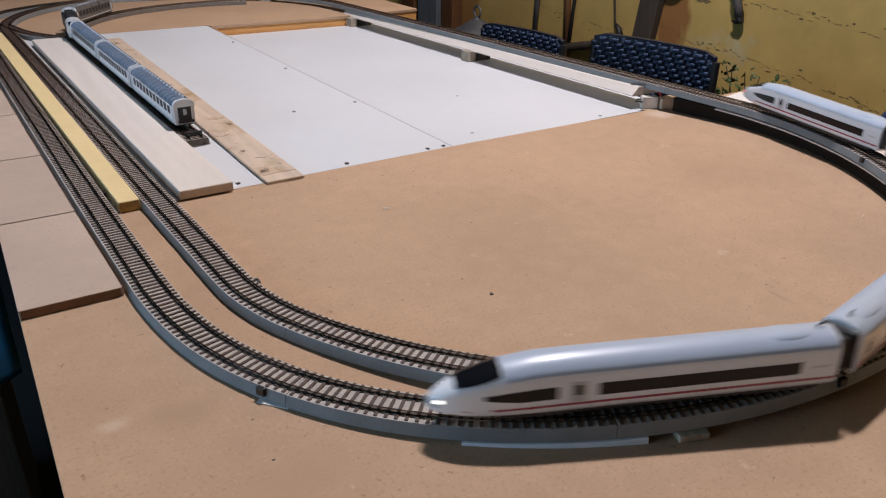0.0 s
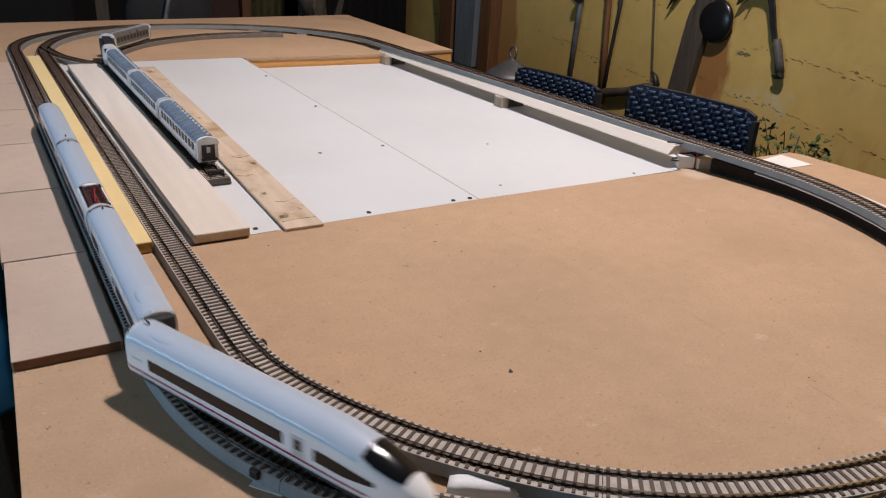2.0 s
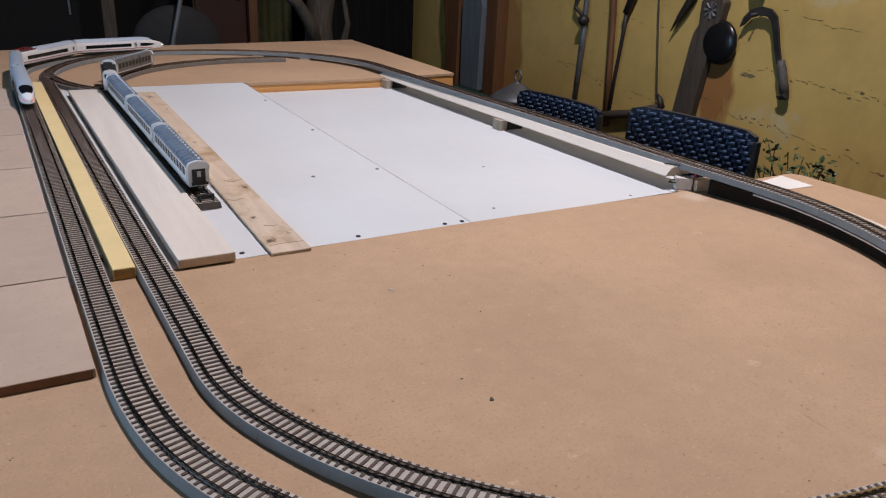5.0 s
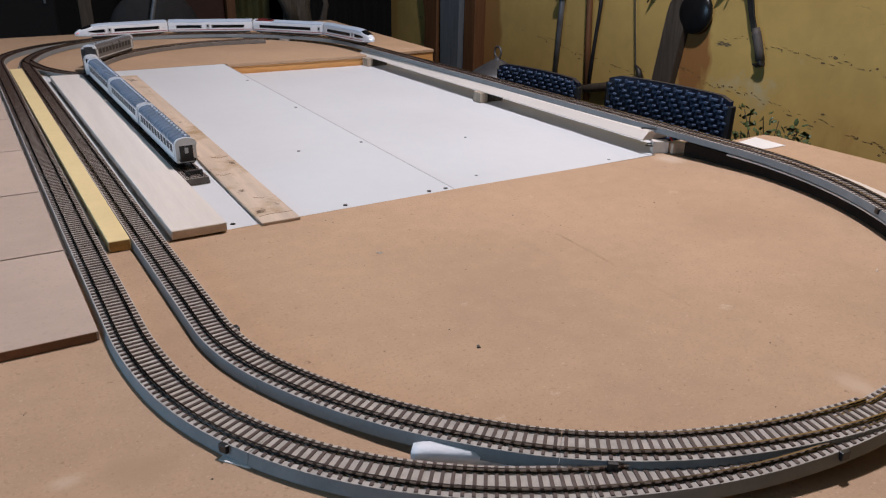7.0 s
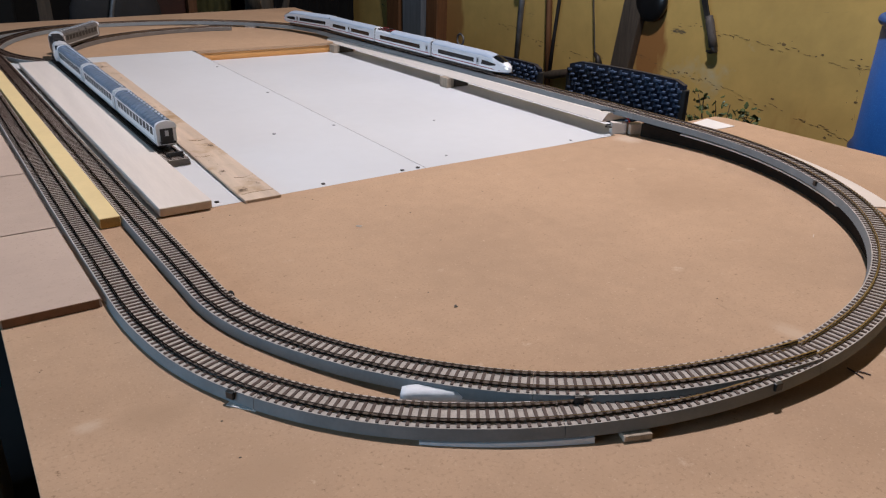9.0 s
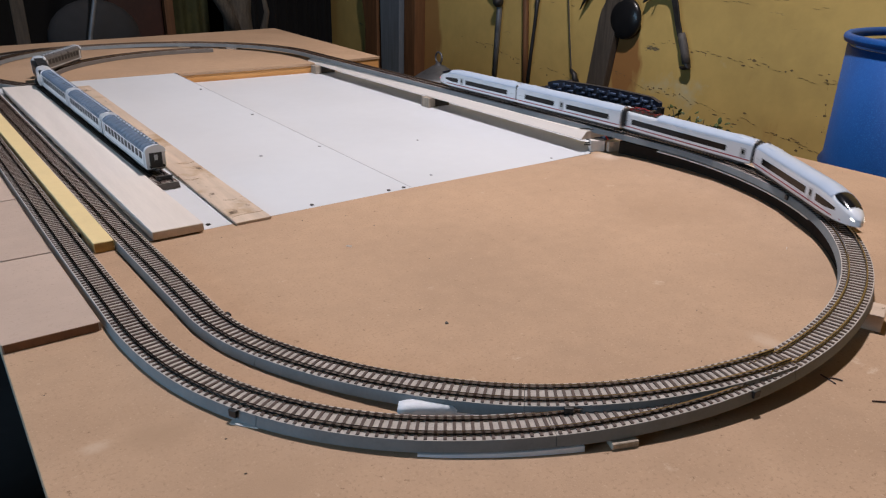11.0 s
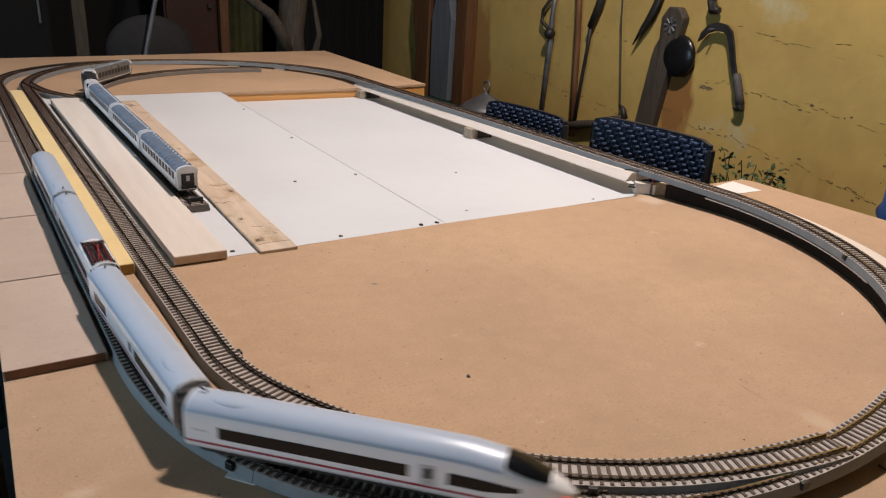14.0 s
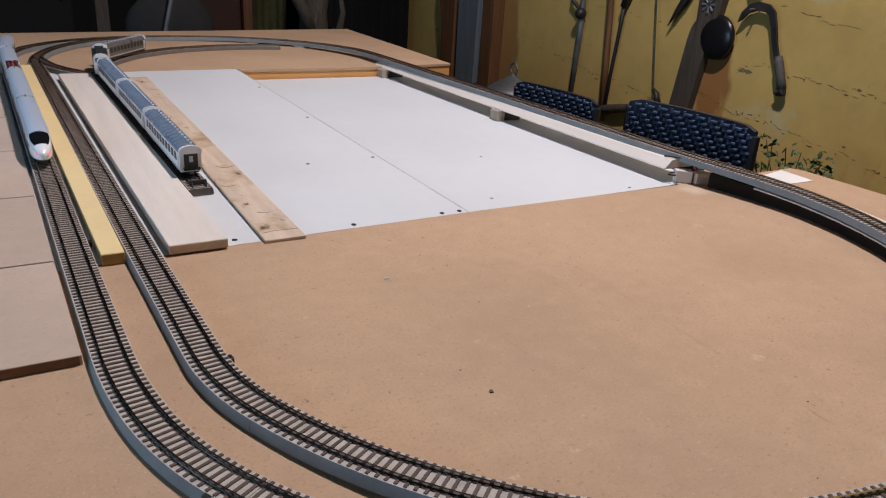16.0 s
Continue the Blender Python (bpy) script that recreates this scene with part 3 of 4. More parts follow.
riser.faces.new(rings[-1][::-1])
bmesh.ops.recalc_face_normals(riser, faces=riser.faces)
tagged(part("riser_strip", riser, STRIP_SHADE), "wooden strip under the raised curve, its shade put into near-black", "riser", "riser blocks")
for s, k in ((2.36, 0), (2.52, 1)):
    a, d = LOOP.at(s), LOOP.way(s)
    b = part("riser_block", box(-0.018, 0.018, -0.016, 0.020, 0.0, a.z - 0.0238, 0.0006), PINE_W if k else CARD)
    b.matrix_basis = Matrix.Translation((a.x, a.y, 0.0233)) @ Matrix.Rotation(math.atan2(d.y, d.x), 4, "Z")
    tagged(b, "thin packing block under the far curved track", "block", "riser blocks")
tagged(part("paper_tape", prism([(0.169, 0.584), (0.184, 0.566), (0.196, 0.578), (0.182, 0.596)], 0.0003, 0.0009), PAPER), "scrap of white paper under the track joint", "paper")
tagged(part("cardboard_strip", sweep(LOOP, 4.12, 4.46, [(-0.058, -0.006), (-0.058, -0.004), (0.012, -0.004), (0.012, -0.006)], 0.015), PINE_W), "pale cardboard strip under the raised curve", "cardboard")
tagged(part("paper_sheet", prism([(1.149, 0.985), (1.230, 0.999), (1.226, 0.935), (1.168, 0.937)], 0.0003, 0.0009), PAPER), "white sheet of paper on the board", "paper")
for pts, m_, l_ in (
        ([(1.004, 1.030, 0.0345), (1.014, 1.016, 0.0365), (1.0135, 1.004, 0.030), (1.0115, 0.992, 0.0205)], WIRE_R, "red feeder wire at the raised track"),
        ([(0.9885, 1.040, 0.0345), (0.994, 1.024, 0.0365), (1.006, 1.010, 0.0355)], WIRE_K, "black feeder wire at the raised track"),
        ([(0.994, 1.015, 0.0140), (0.984, 1.019, 0.0135), (0.977, 1.015, 0.0120), (0.983, 1.006, 0.0125)], WIRE_K, "black wire end beside the block")):
    tagged(part("feeder_wire", tube(pts, 0.0013, 6), m_, smooth=True), l_, "wire", "feeder wires")
for run, s, side in ((INNER, 0.535, 0.0165), (LOOP, 5.315, -0.0165), (INNER, 0.195, -0.0168), (LOOP, 4.92, -0.0165), (LOOP, 0.25, 0.017), (LOOP, 4.41, 0.0165)):
    a, d = run.at(s), run.way(s)
    b = part("track_clip", box(-0.0035, 0.0035, -0.0018, 0.0018, 0.0030, 0.0092, 0.0005), WIRE_K)
    b.matrix_basis = Matrix.Translation(a + Vector((d.y, -d.x, 0)) * side) @ Matrix.Rotation(math.atan2(d.y, d.x), 4, "Z")
    tagged(b, "small black connector clip on the track bed", "clip", "track clips")
random.seed(5)
tagged(part("speck", prism([(0.3935, 0.6225), (0.3965, 0.6215), (0.3972, 0.6258), (0.3948, 0.6252)], 0.0002, 0.0010), IRON), "small dark chip lying on the board", "chip")
bm = bmesh.new()
for i in range(44):
    x, y = random.uniform(0.05, 1.26), random.uniform(0.35, 0.99)
    r = random.uniform(0.0003, 0.0008)
    add_box(bm, x - r, x + r * random.uniform(0.4, 1.6), y - r * 0.7, y + r * 0.6, 0.0001, 0.0005)
tagged(part("debris", bm, WOOD_D), "dark crumbs scattered on the fibreboard", "debris", kind="stuff")
pencil = bmesh.new()
for y0, y1 in ((0.895, 0.842), (0.800, 0.745), (0.731, 0.700), (0.655, 0.590), (0.560, 0.540), (0.505, 0.470)):
    xa, xb = 0.6235 + (y0 - 0.895) * 0.0384, 0.6235 + (y1 - 0.895) * 0.0384
    q = [pencil.verts.new(v) for v in ((xa - 0.0002, y0, 0.0002), (xa + 0.0002, y0, 0.0002), (xb + 0.0002, y1, 0.0002), (xb - 0.0002, y1, 0.0002))]
    pencil.faces.new(q[::-1])
tagged(part("pencil_line", pencil, PENCIL), "faint broken pencil line drawn across the fibreboard", "mark")
for pts in ([(0.604, 0.373), (0.603, 0.366), (0.6005, 0.358)], [(0.606, 0.366), (0.609, 0.361), (0.610, 0.357)], [(0.600, 0.328), (0.606, 0.323), (0.613, 0.318)]):
    tagged(part("twig", tube([(x, y, 0.0008) for x, y in pts], 0.0006, 5), RUST), "thin reddish wood splinter lying on the board", "splinter", "splinters")
bm = bmesh.new()
for x, y, a_ in ((0.414, 0.840, 2.2), (0.416, 0.843, 2.6), (0.845, 0.550, 0.4)):
    add_cyl(bm, (x, y, 0.0006), (x + 0.007 * math.cos(a_), y + 0.007 * math.sin(a_), 0.0009), 0.0004, n=5)
tagged(part("shavings", bm, PINE_W), "pale thread-like shavings on the fibreboard", "debris", kind="stuff")

# ---- the white train ----
HALF_W, Z_LO, Z_HI, NOSE = 0.0145, 0.0060, 0.0412, 0.080
HEAD_L, MID_L, GAP = 0.268, 0.2545, 0.003
PROFILE = [(0, 0.90), (0.06, 0.97), (0.25, 1.0), (0.55, 1.0), (0.70, 0.985), (0.765, 0.96), (0.80, 0.925), (0.85, 0.84), (0.90, 0.70), (0.945, 0.52), (0.98, 0.29), (1.0, 0.0)]
SKIN = [0, 0.03, 0.06, 0.15, 0.25, 0.4, 0.55, 0.64, 0.70, 0.765, 0.80, 0.825, 0.85, 0.875, 0.90, 0.925, 0.945, 0.965, 0.98, 0.992, 1.0]
BS = [b for b, a in PROFILE]
AS = [a for b, a in PROFILE]


def shell_at(length, head, x, b, side, off=0.0):
    """A point of the car's skin: x from the rear end, b from sill (0) to roof ridge (1)."""
    u = min(1.0, max(0.0, (length - x) / NOSE)) if head else 1.0
    wf = (1 - (1 - u) ** 3.4) ** 0.52 if u < 1 else 1.0
    hf = (1 - (1 - u) ** 2.0) ** 0.80 if u < 1 else 1.0
    lo = Z_LO + 0.004 * (1 - u) ** 3
    top = 0.0175 + (Z_HI - 0.0175) * hf
    a = float(np.interp(b, BS, AS))
    y = side * (HALF_W * max(0.04, wf) * a + off * min(1, a * 2))
    z = lo + (top - lo) * b + off * (1 if b > 0.8 else 0)
    return Vector((x, y, z))


def patch(length, head, xs, b0, b1, side, off, nb=4, both=False, taper=None):
    """A fitted panel of the skin, with a rim that sinks into it."""
    bm = bmesh.new()
    steps = sorted({b0, b1} | {b0 + (b1 - b0) * j / nb for j in range(nb + 1)} | {b for b in SKIN if b0 < b < b1})
    if both:
        cols = [(b, -1) for b in steps] + [(b, 1) for b in steps[-2::-1]]
    else:
        cols = [(b, side) for b in steps]
    n, m = len(xs), len(cols)
    squeeze = taper or (lambda x: 1.0)
    lift = lambda x, b: b1 - (b1 - b) * squeeze(x)
    out = [[bm.verts.new(shell_at(length, head, x, lift(x, b), s, off)) for b, s in cols] for x in xs]
    for i in range(n - 1):
        for j in range(m - 1):
            bm.faces.new((out[i][j], out[i + 1][j], out[i + 1][j + 1], out[i][j + 1]))
    ring = [out[i][0] for i in range(n)] + [out[n - 1][j] for j in range(1, m)] + [out[i][m - 1] for i in range(n - 2, -1, -1)] + [out[0][j] for j in range(m - 2, 0, -1)]
    spot = [(xs[i], cols[0]) for i in range(n)] + [(xs[-1], cols[j]) for j in range(1, m)] + [(xs[i], cols[-1]) for i in range(n - 2, -1, -1)] + [(xs[0], cols[j]) for j in range(m - 2, 0, -1)]
    ring = [bm.verts.new(v.co) for v in ring]
    low = [bm.verts.new(shell_at(length, head, x, lift(x, b), s, -0.0004)) for x, (b, s) in spot]
    k = len(ring)
    for i in range(k):
        bm.faces.new((ring[i], ring[(i + 1) % k], low[(i + 1) % k], low[i]))
    bmesh.ops.recalc_face_normals(bm, faces=bm.faces)
    return bm


def span(a, b, n=8):
    return [a + (b - a) * i / n for i in range(n + 1)]


def body_shell(length, head, well=0.0):
    """The car's skin; the roof of the first stretch, as long as well, lies lower."""
    bm = bmesh.new()
    xs = span(0.002, length - NOSE, 4) + [length - NOSE * (1 - i / 18) ** 1.5 for i in range(1, 19)] if head else span(0.002, length - 0.002, 6)
    if well:
        xs = sorted(set(xs) | {0.008, 0.0092, well, well + 0.0032})
    bs = SKIN
    rings = []
    for x in xs:
        left = [bm.verts.new(shell_at(length, head, x, b, -1)) for b in bs]
        right = [bm.verts.new(shell_at(length, head, x, b, 1)) for b in bs[-2::-1]]
        if well and 0.0091 < x < well + 0.003:
            for v in left + right:
                v.co.z = min(v.co.z, Z_HI - 0.0052)
        rings.append(left + right)
    m = len(rings[0])
    for r, q in zip(rings, rings[1:]):
        for k in range(m):
            bm.faces.new((r[k], q[k], q[(k + 1) % m], r[(k + 1) % m]))
    bm.faces.new([bm.verts.new(v.co) for v in rings[0]])
    bm.faces.new([bm.verts.new(v.co) for v in rings[-1][::-1]])
    bmesh.ops.recalc_face_normals(bm, faces=bm.faces)
    return bm


def bogie(parent, x):
    bm = box(x - 0.018, x + 0.018, -0.010, 0.010, 0.0035, 0.0075, 0.001)
    add_box(bm, x - 0.020, x + 0.020, -0.0128, -0.0108, 0.0028, 0.0068, 0.0006)
    add_box(bm, x - 0.020, x + 0.020, 0.0108, 0.0128, 0.0028, 0.0068, 0.0006)
    bg = part("bogie", bm, UNDER, parent, "black bogie frame")
    for dx in (-0.0145, 0.0145):
        wb = bmesh.new()
        for sy in (-1, 1):
            add_cyl(wb, (x + dx, sy * 0.0068, 0.0055), (x + dx, sy * 0.0094, 0.0055), 0.0055, n=16)
        add_cyl(wb, (x + dx, -0.0068, 0.0055), (x + dx, 0.0068, 0.0055), 0.001, n=6)
        part("wheelset", wb, IRON, bg)


def train_car(label, head, windows, doors, lamp_mat=None, roof_kit=False, inner=None):
    """A car with its rear end at x = 0 and the rail top at z = 0."""
    length = HEAD_L if head else MID_L
    car = thing("train_car", label, "train car", "cars of the white train")
    well = 0.072 if roof_kit else 0.0
    part("body", body_shell(length, head, well), ICE_W, car, smooth=True)
    end = length - 0.046 if head else length - 0.004
    part("roof", patch(length, head, span(well + 0.004 if well else 0.004, end, 10), 0.775, 1.0, 1, 0.00045, 6, True), ICE_R, car, "pale blue-grey roof", smooth=True)
    for sd in (-1, 1):
        for a, b in (windows if sd > 0 else inner or windows):
            part("window_band", patch(length, head, span(a, b, 4), 0.29, 0.545, sd, 0.00018), GLASS_D, car, "dark glazed window band", smooth=True)
        part("stripe", patch(length, head, span(0.003, length - (0.022 if head else 0.003), 12), 0.125, 0.175, sd, 0.00016, 2), STRIPE, car, "thin dark red stripe", smooth=True)
        part("skirt", patch(length, head, span(0.030, length - (0.07 if head else 0.03), 6), 0.0, 0.045, sd, 0.00016, 2), DOOR_G, car, "grey lower skirt")
        for x in (doors if sd > 0 or not inner else [0.114]):
            d = part("door", patch(length, head, [x, x + 0.005, x + 0.010], 0.19, 0.62, sd, 0.00022, 5), DOOR_G, car, "pale grey door")
            part("door_window", patch(length, head, [x + 0.0025, x + 0.0075], 0.34, 0.55, sd, 0.0004), GLASS_D, d)
        if head:
            part("cab_window", patch(length, head, span(length - 0.080, length - 0.034, 10), 0.29, 0.545, sd, 0.00018, 4, False, lambda x: 0.25 + 0.75 * min(1.0, max(0.0, (length - 0.032 - x) / 0.026)) ** 0.6), GLASS_D, car, "dark tapering cab side window", smooth=True)
            hb = patch(length, head, span(length - 0.0085, length - 0.0040, 3), 0.50, 0.66, sd, 0.0003, 3)
            part("headlight", hb, lamp_mat, car, "lit lamp on the nose")
        part("lettering", patch(length, head, [0.008, 0.020], 0.40, 0.43, sd, 0.00016, 1), DOOR_G, car, "small grey marking")
    if head:
        part("windscreen", patch(length, head, span(length - 0.045, length - 0.0165, 14), 0.845, 1.0, 1, 0.0005, 7, True, lambda x: 0.55 + 0.45 * math.sin(math.pi * min(1, max(0, (x - length + 0.052) / 0.041)))), GLASS_D, car, "black curved windscreen", smooth=True)
        part("coupler_cover", patch(length, head, span(length - 0.006, length - 0.001, 3), 0.25, 0.5, 1, 0.0003, 3), DOOR_G, car)
    ub = box(0.012, length - (0.05 if head else 0.012), -0.0125, 0.0125, 0.0028, 0.0062, 0.001)
    part("underframe", ub, UNDER, car, "black underframe")
    part("gangway", box(-0.004, 0.003, -0.0115, 0.0115, 0.009, 0.0375, 0.001), UNDER, car, "black corrugated gangway")
    if not head:
        part("gangway", box(length - 0.003, length + 0.002, -0.0115, 0.0115, 0.009, 0.0375, 0.001), UNDER, car, "black corrugated gangway")
    hatch = bmesh.new()
    hx = length - 0.030 if roof_kit else 0.034
    bmesh.ops.create_uvsphere(hatch, u_segments=24, v_segments=12, radius=1, matrix=Matrix.Translation((hx, 0, Z_HI - 0.0026)) @ Matrix.Diagonal((0.026, 0.0092, 0.0036, 1)))
    part("roof_fairing", hatch, ICE_R, car, "low rounded roof fairing", smooth=True)
    ax = 0.012 if head else length - 0.010
    part("aerial_hook", tube([(ax, 0.0, Z_HI - 0.0005), (ax, 0.0, Z_HI + 0.0022), (ax - 0.004, 0.0, Z_HI + 0.0030)], 0.0008, 6), UNDER, car)
    if roof_kit:
        zt = Z_HI - 0.0050
        tray = part("equipment_tray", box(0.0105, well - 0.001, -0.0105, 0.0105, zt, zt + 0.0009, 0.0003), UNDER, car, "dark roof equipment tray")
        for xa in (0.0094, well - 0.0004):
            part("well_end", box(xa, xa + 0.0008, -0.0108, 0.0108, zt - 0.0002, zt + 0.0034, 0.0002), UNDER, tray)
        for i in range(5):
            for sy in (-0.0068, 0.0, 0.0068):
                ins = bmesh.new()
                for k in range(3):
                    add_cyl(ins, (0.016 + 0.0125 * i, sy, zt + 0.0009 + 0.0013 * k), (0.016 + 0.0125 * i, sy, zt + 0.0019 + 0.0013 * k), 0.0019, 0.0013, n=8)
                part("insulator", ins, RED, tray, "red roof insulator")
        part("cable_bar", tube([(0.013, -0.0068, zt + 0.0052), (0.040, -0.0068, zt + 0.0056), (0.067, -0.0068, zt + 0.0052)], 0.0005, 6), IRON, tray)
        part("cable_bar", tube([(0.013, 0.0068, zt + 0.0052), (0.040, 0.0068, zt + 0.0056), (0.067, 0.0068, zt + 0.0052)], 0.0005, 6), IRON, tray)
        part("pantograph_arm", tube([(0.014, 0.003, zt + 0.0055), (0.036, 0, zt + 0.0075), (0.056, -0.003, zt + 0.0065)], 0.0006, 6), RED, tray, "folded red pantograph arm")
        part("pantograph_head", box(0.052, 0.057, -0.0095, 0.0095, zt + 0.0066, zt + 0.0074, 0.0002), IRON, tray)
    for x in (0.042, length - (0.066 if head else 0.042)):
        bogie(car, x)
    return car


LONG, SPLIT = [(0.028, 0.162)], [(0.018, 0.099), (0.189, 0.231)]
CARS = [
    (train_car("white high-speed train end car with lit headlights", True, LONG, [0.170], LAMP_W), HEAD_L, True),
    (train_car("white high-speed train middle car with red roof equipment", False, [(0.026, 0.210)], [0.234], None, True), MID_L, True),
    (train_car("white high-speed train middle car with two window bands", False, SPLIT, [0.106], None, False, [(0.0245, 0.100), (0.130, 0.228)]), MID_L, True),
    (train_car("white high-speed train end car with red tail lights", True, LONG, [0.170], LAMP_R), HEAD_L, False),
]

# how far the front of the train has come along the loop, by seconds
FRONT = [(-0.6, 4.85), (0, 5.203), (0.5, 5.49), (1, 5.767), (1.5, 6.013), (2, 6.253), (2.5, 6.465), (3, 6.688), (5.3, 7.719), (6, 8.042), (6.5, 8.253), (7, 8.442), (7.5, 8.632), (8, 8.824), (8.5, 9.006), (9, 9.186), (11.3, 10.206), (12, 10.552), (12.5, 10.837), (13, 11.12), (14.3, 11.803), (15, 12.108), (15.5, 12.348), (16, 12.59), (16.6, 12.884)]


def front_at(t):
    ts, ss = zip(*FRONT)
    return float(np.mean(np.interp([t + d for d in (-0.3, -0.15, 0, 0.15, 0.3)], ts, ss)))


def car_pose(head_s, length, forward, run, reverse_origin=0.0):
    """The pose of a car whose leading end is at head_s."""
    s1, s0 = head_s - 0.055, head_s - length + 0.055
    a, b = run.at(s1), run.at(s0)
    d = (a - b).normalized()
    mid = (a + b) / 2 + Vector((0, 0, RAIL_H))
    if not forward:
        d = -d
    y = Vector((0, 0, 1)).cross(d).normalized()
    z = d.cross(y)
    m = Matrix((d, y, z)).transposed().to_4x4()
    return Matrix.Translation(mid) @ m @ Matrix.Translation((-length / 2, 0, 0))


# ---- the silver train on the siding ----
def coach_section(b, half, lo, hi):
    pr = [(0, 0.95), (0.1, 1.0), (0.68, 1.0), (0.78, 0.96), (0.87, 0.83), (0.94, 0.60), (1.0, 0.0)]
    return half * float(np.interp(b, [p for p, q in pr], [q for p, q in pr])), lo + (hi - lo) * b


def extrude_section(x0, x1, bs, half, lo, hi, grow=0.0):
    bm = bmesh.new()
    prof = [coach_section(b, half, lo, hi) for b in bs]
    ring = [(-y - (grow if y > 0.001 else 0), z + (grow if y < half * 0.9 else 0)) for y, z in prof] + [(y + grow, z + (grow if y < half * 0.9 else 0)) for y, z in prof[::-1] if y > 1e-6]
    v0 = [bm.verts.new((x0, y, z)) for y, z in ring]
    v1 = [bm.verts.new((x1, y, z)) for y, z in ring]
    n = len(ring)
    for k in range(n):
        bm.faces.new((v0[k], v1[k], v1[(k + 1) % n], v0[(k + 1) % n]))
    bm.faces.new(v0)
    bm.faces.new(v1[::-1])
    bmesh.ops.recalc_face_normals(bm, faces=bm.faces)
    return bm


def coach(length, label, roof, side, ribs=15, windows=11):
    c = thing("passenger_coach", label, "coach", "cars of the silver train")
    H, LO, HI = 0.0140, 0.0065, 0.0405
    part("body", extrude_section(0.002, length - 0.002, [0, 0.1, 0.4, 0.68, 0.74], H, LO, HI), side, c)
    rf = part("roof", extrude_section(0.001, length - 0.001, [0.72, 0.78, 0.83, 0.87, 0.91, 0.94, 0.97, 1.0], H, LO, HI, 0.0003), roof, c, "ribbed metallic roof", smooth=False)
    for i in range(ribs):
        x = 0.012 + (length - 0.024) * i / (ribs - 1)
        part("roof_rib", extrude_section(x - 0.0011, x + 0.0011, [0.78, 0.83, 0.87, 0.91, 0.94, 0.97, 1.0], H, LO, HI, 0.0010), roof, rf)
        if i < ribs - 1:
            # white vents stand in for the row of sparkles along the roof
            v = cyl((x + 0.008, -0.0050, 0.0375), (x + 0.008, -0.0056, 0.0416), 0.0017, n=8)
            part("roof_vent", v, ICE_W, rf, "small roof vent, white to stand for its sparkle")
    for x0, x1 in ((0.0, 0.0060), (length - 0.0060, length)):
        part("roof_end", extrude_section(x0, x1, [0.72, 0.78, 0.83, 0.87, 0.91, 0.94, 0.97, 1.0], H, LO, HI, 0.0014), ICE_W, c, "bright white rounded roof end")
        xe = -0.0006 if x0 == 0 else length - 0.0018
        dd = part("end_door", box(xe, xe + 0.0024, -0.0088, 0.0088, 0.0085, 0.0310, 0.0004), UNDER, c, "dark end doorway")
        part("door_pane", box(xe - 0.0003, xe + 0.0027, -0.0025, 0.0025, 0.020, 0.028, 0.0003), DOOR_G, dd)
    for sd in (-1, 1):
        for i in range(windows):
            x = 0.026 + (length - 0.052) * i / (windows - 1)
            y = sd * H
            part("window", box(x - 0.0063, x + 0.0063, y - 0.0004, y + 0.0004, 0.0182, 0.0290, 0.0003), UNDER, c)
        part("sill_band", box(0.004, length - 0.004, sd * H - 0.0005, sd * H + 0.0005, 0.0085, 0.0105, 0.0002), DOOR_G, c)
        for x in (0.010, length - 0.010):
            part("door", box(x - 0.004, x + 0.004, sd * H - 0.0004, sd * H + 0.0004, 0.0095, 0.029, 0.0003), DOOR_G, c)
    part("underframe", box(0.006, length - 0.006, -0.012, 0.012, 0.0035, 0.0068, 0.0008), UNDER, c, "black underframe")
    for x in (0.040, length - 0.040):
        bogie(c, x)
    for x, d in ((0.0, -1), (length, 1)):
        part("coupler", box(min(x, x + d * 0.006), max(x, x + d * 0.006), -0.0025, 0.0025, 0.0045, 0.0065, 0.0004), UNDER, c)
        for sy in (-0.009, 0.009):
            part("buffer", cyl((x, sy, 0.0115), (x + d * 0.0045, sy, 0.0115), 0.0016, 0.0022, n=8), UNDER, c)
    return c


def locomotive():
    L = 0.175
    c = thing("locomotive", "black and silver model locomotive with pale cab end", "locomotive", "cars of the silver train")
    part("body", extrude_section(0.046, L - 0.014, [0, 0.1, 0.4, 0.68, 0.76, 0.80], 0.0150, 0.0065, 0.044), LOCO_B, c)
    for x0, x1 in ((0.0, 0.0458), (L - 0.0138, L)):
        cab = part("cab", extrude_section(x0, x1, [0, 0.1, 0.4, 0.68, 0.78, 0.87, 0.94, 1.0], 0.0152, 0.0065, 0.042), SILVER, c, "pale silver cab end")
        xe = x0 - 0.0003 if x0 == 0 else x1 - 0.0003
        part("cab_window", box(xe, xe + 0.0006, -0.012, 0.012, 0.030, 0.0385, 0.0002), GLASS_D, cab)
    for i in range(5):
        part("roof_grille", box(0.050 + 0.021 * i, 0.064 + 0.021 * i, -0.009, 0.009, 0.0400, 0.0425, 0.0006), UNDER, c)
    part("underframe", box(0.01, L - 0.01, -0.012, 0.012, 0.003, 0.0068, 0.0008), UNDER, c)
    for x in (0.038, L - 0.038):
        bogie(c, x)
    return c


def park(c, s_near, length):
    a, b = SIDING.at(s_near + 0.035), SIDING.at(s_near + length - 0.035)
    d = (b - a).normalized()
    y = Vector((0, 0, 1)).cross(d).normalized()
    m = Matrix((d, y, d.cross(y))).transposed().to_4x4()
    c.matrix_basis = Matrix.Translation((a + b) / 2 + Vector((0, 0, RAIL_H))) @ m @ Matrix.Translation((-length / 2, 0, 0))


first = coach(0.233, "silver passenger coach with ribbed blue-grey roof parked on the siding", ROOF_S, SILVER)
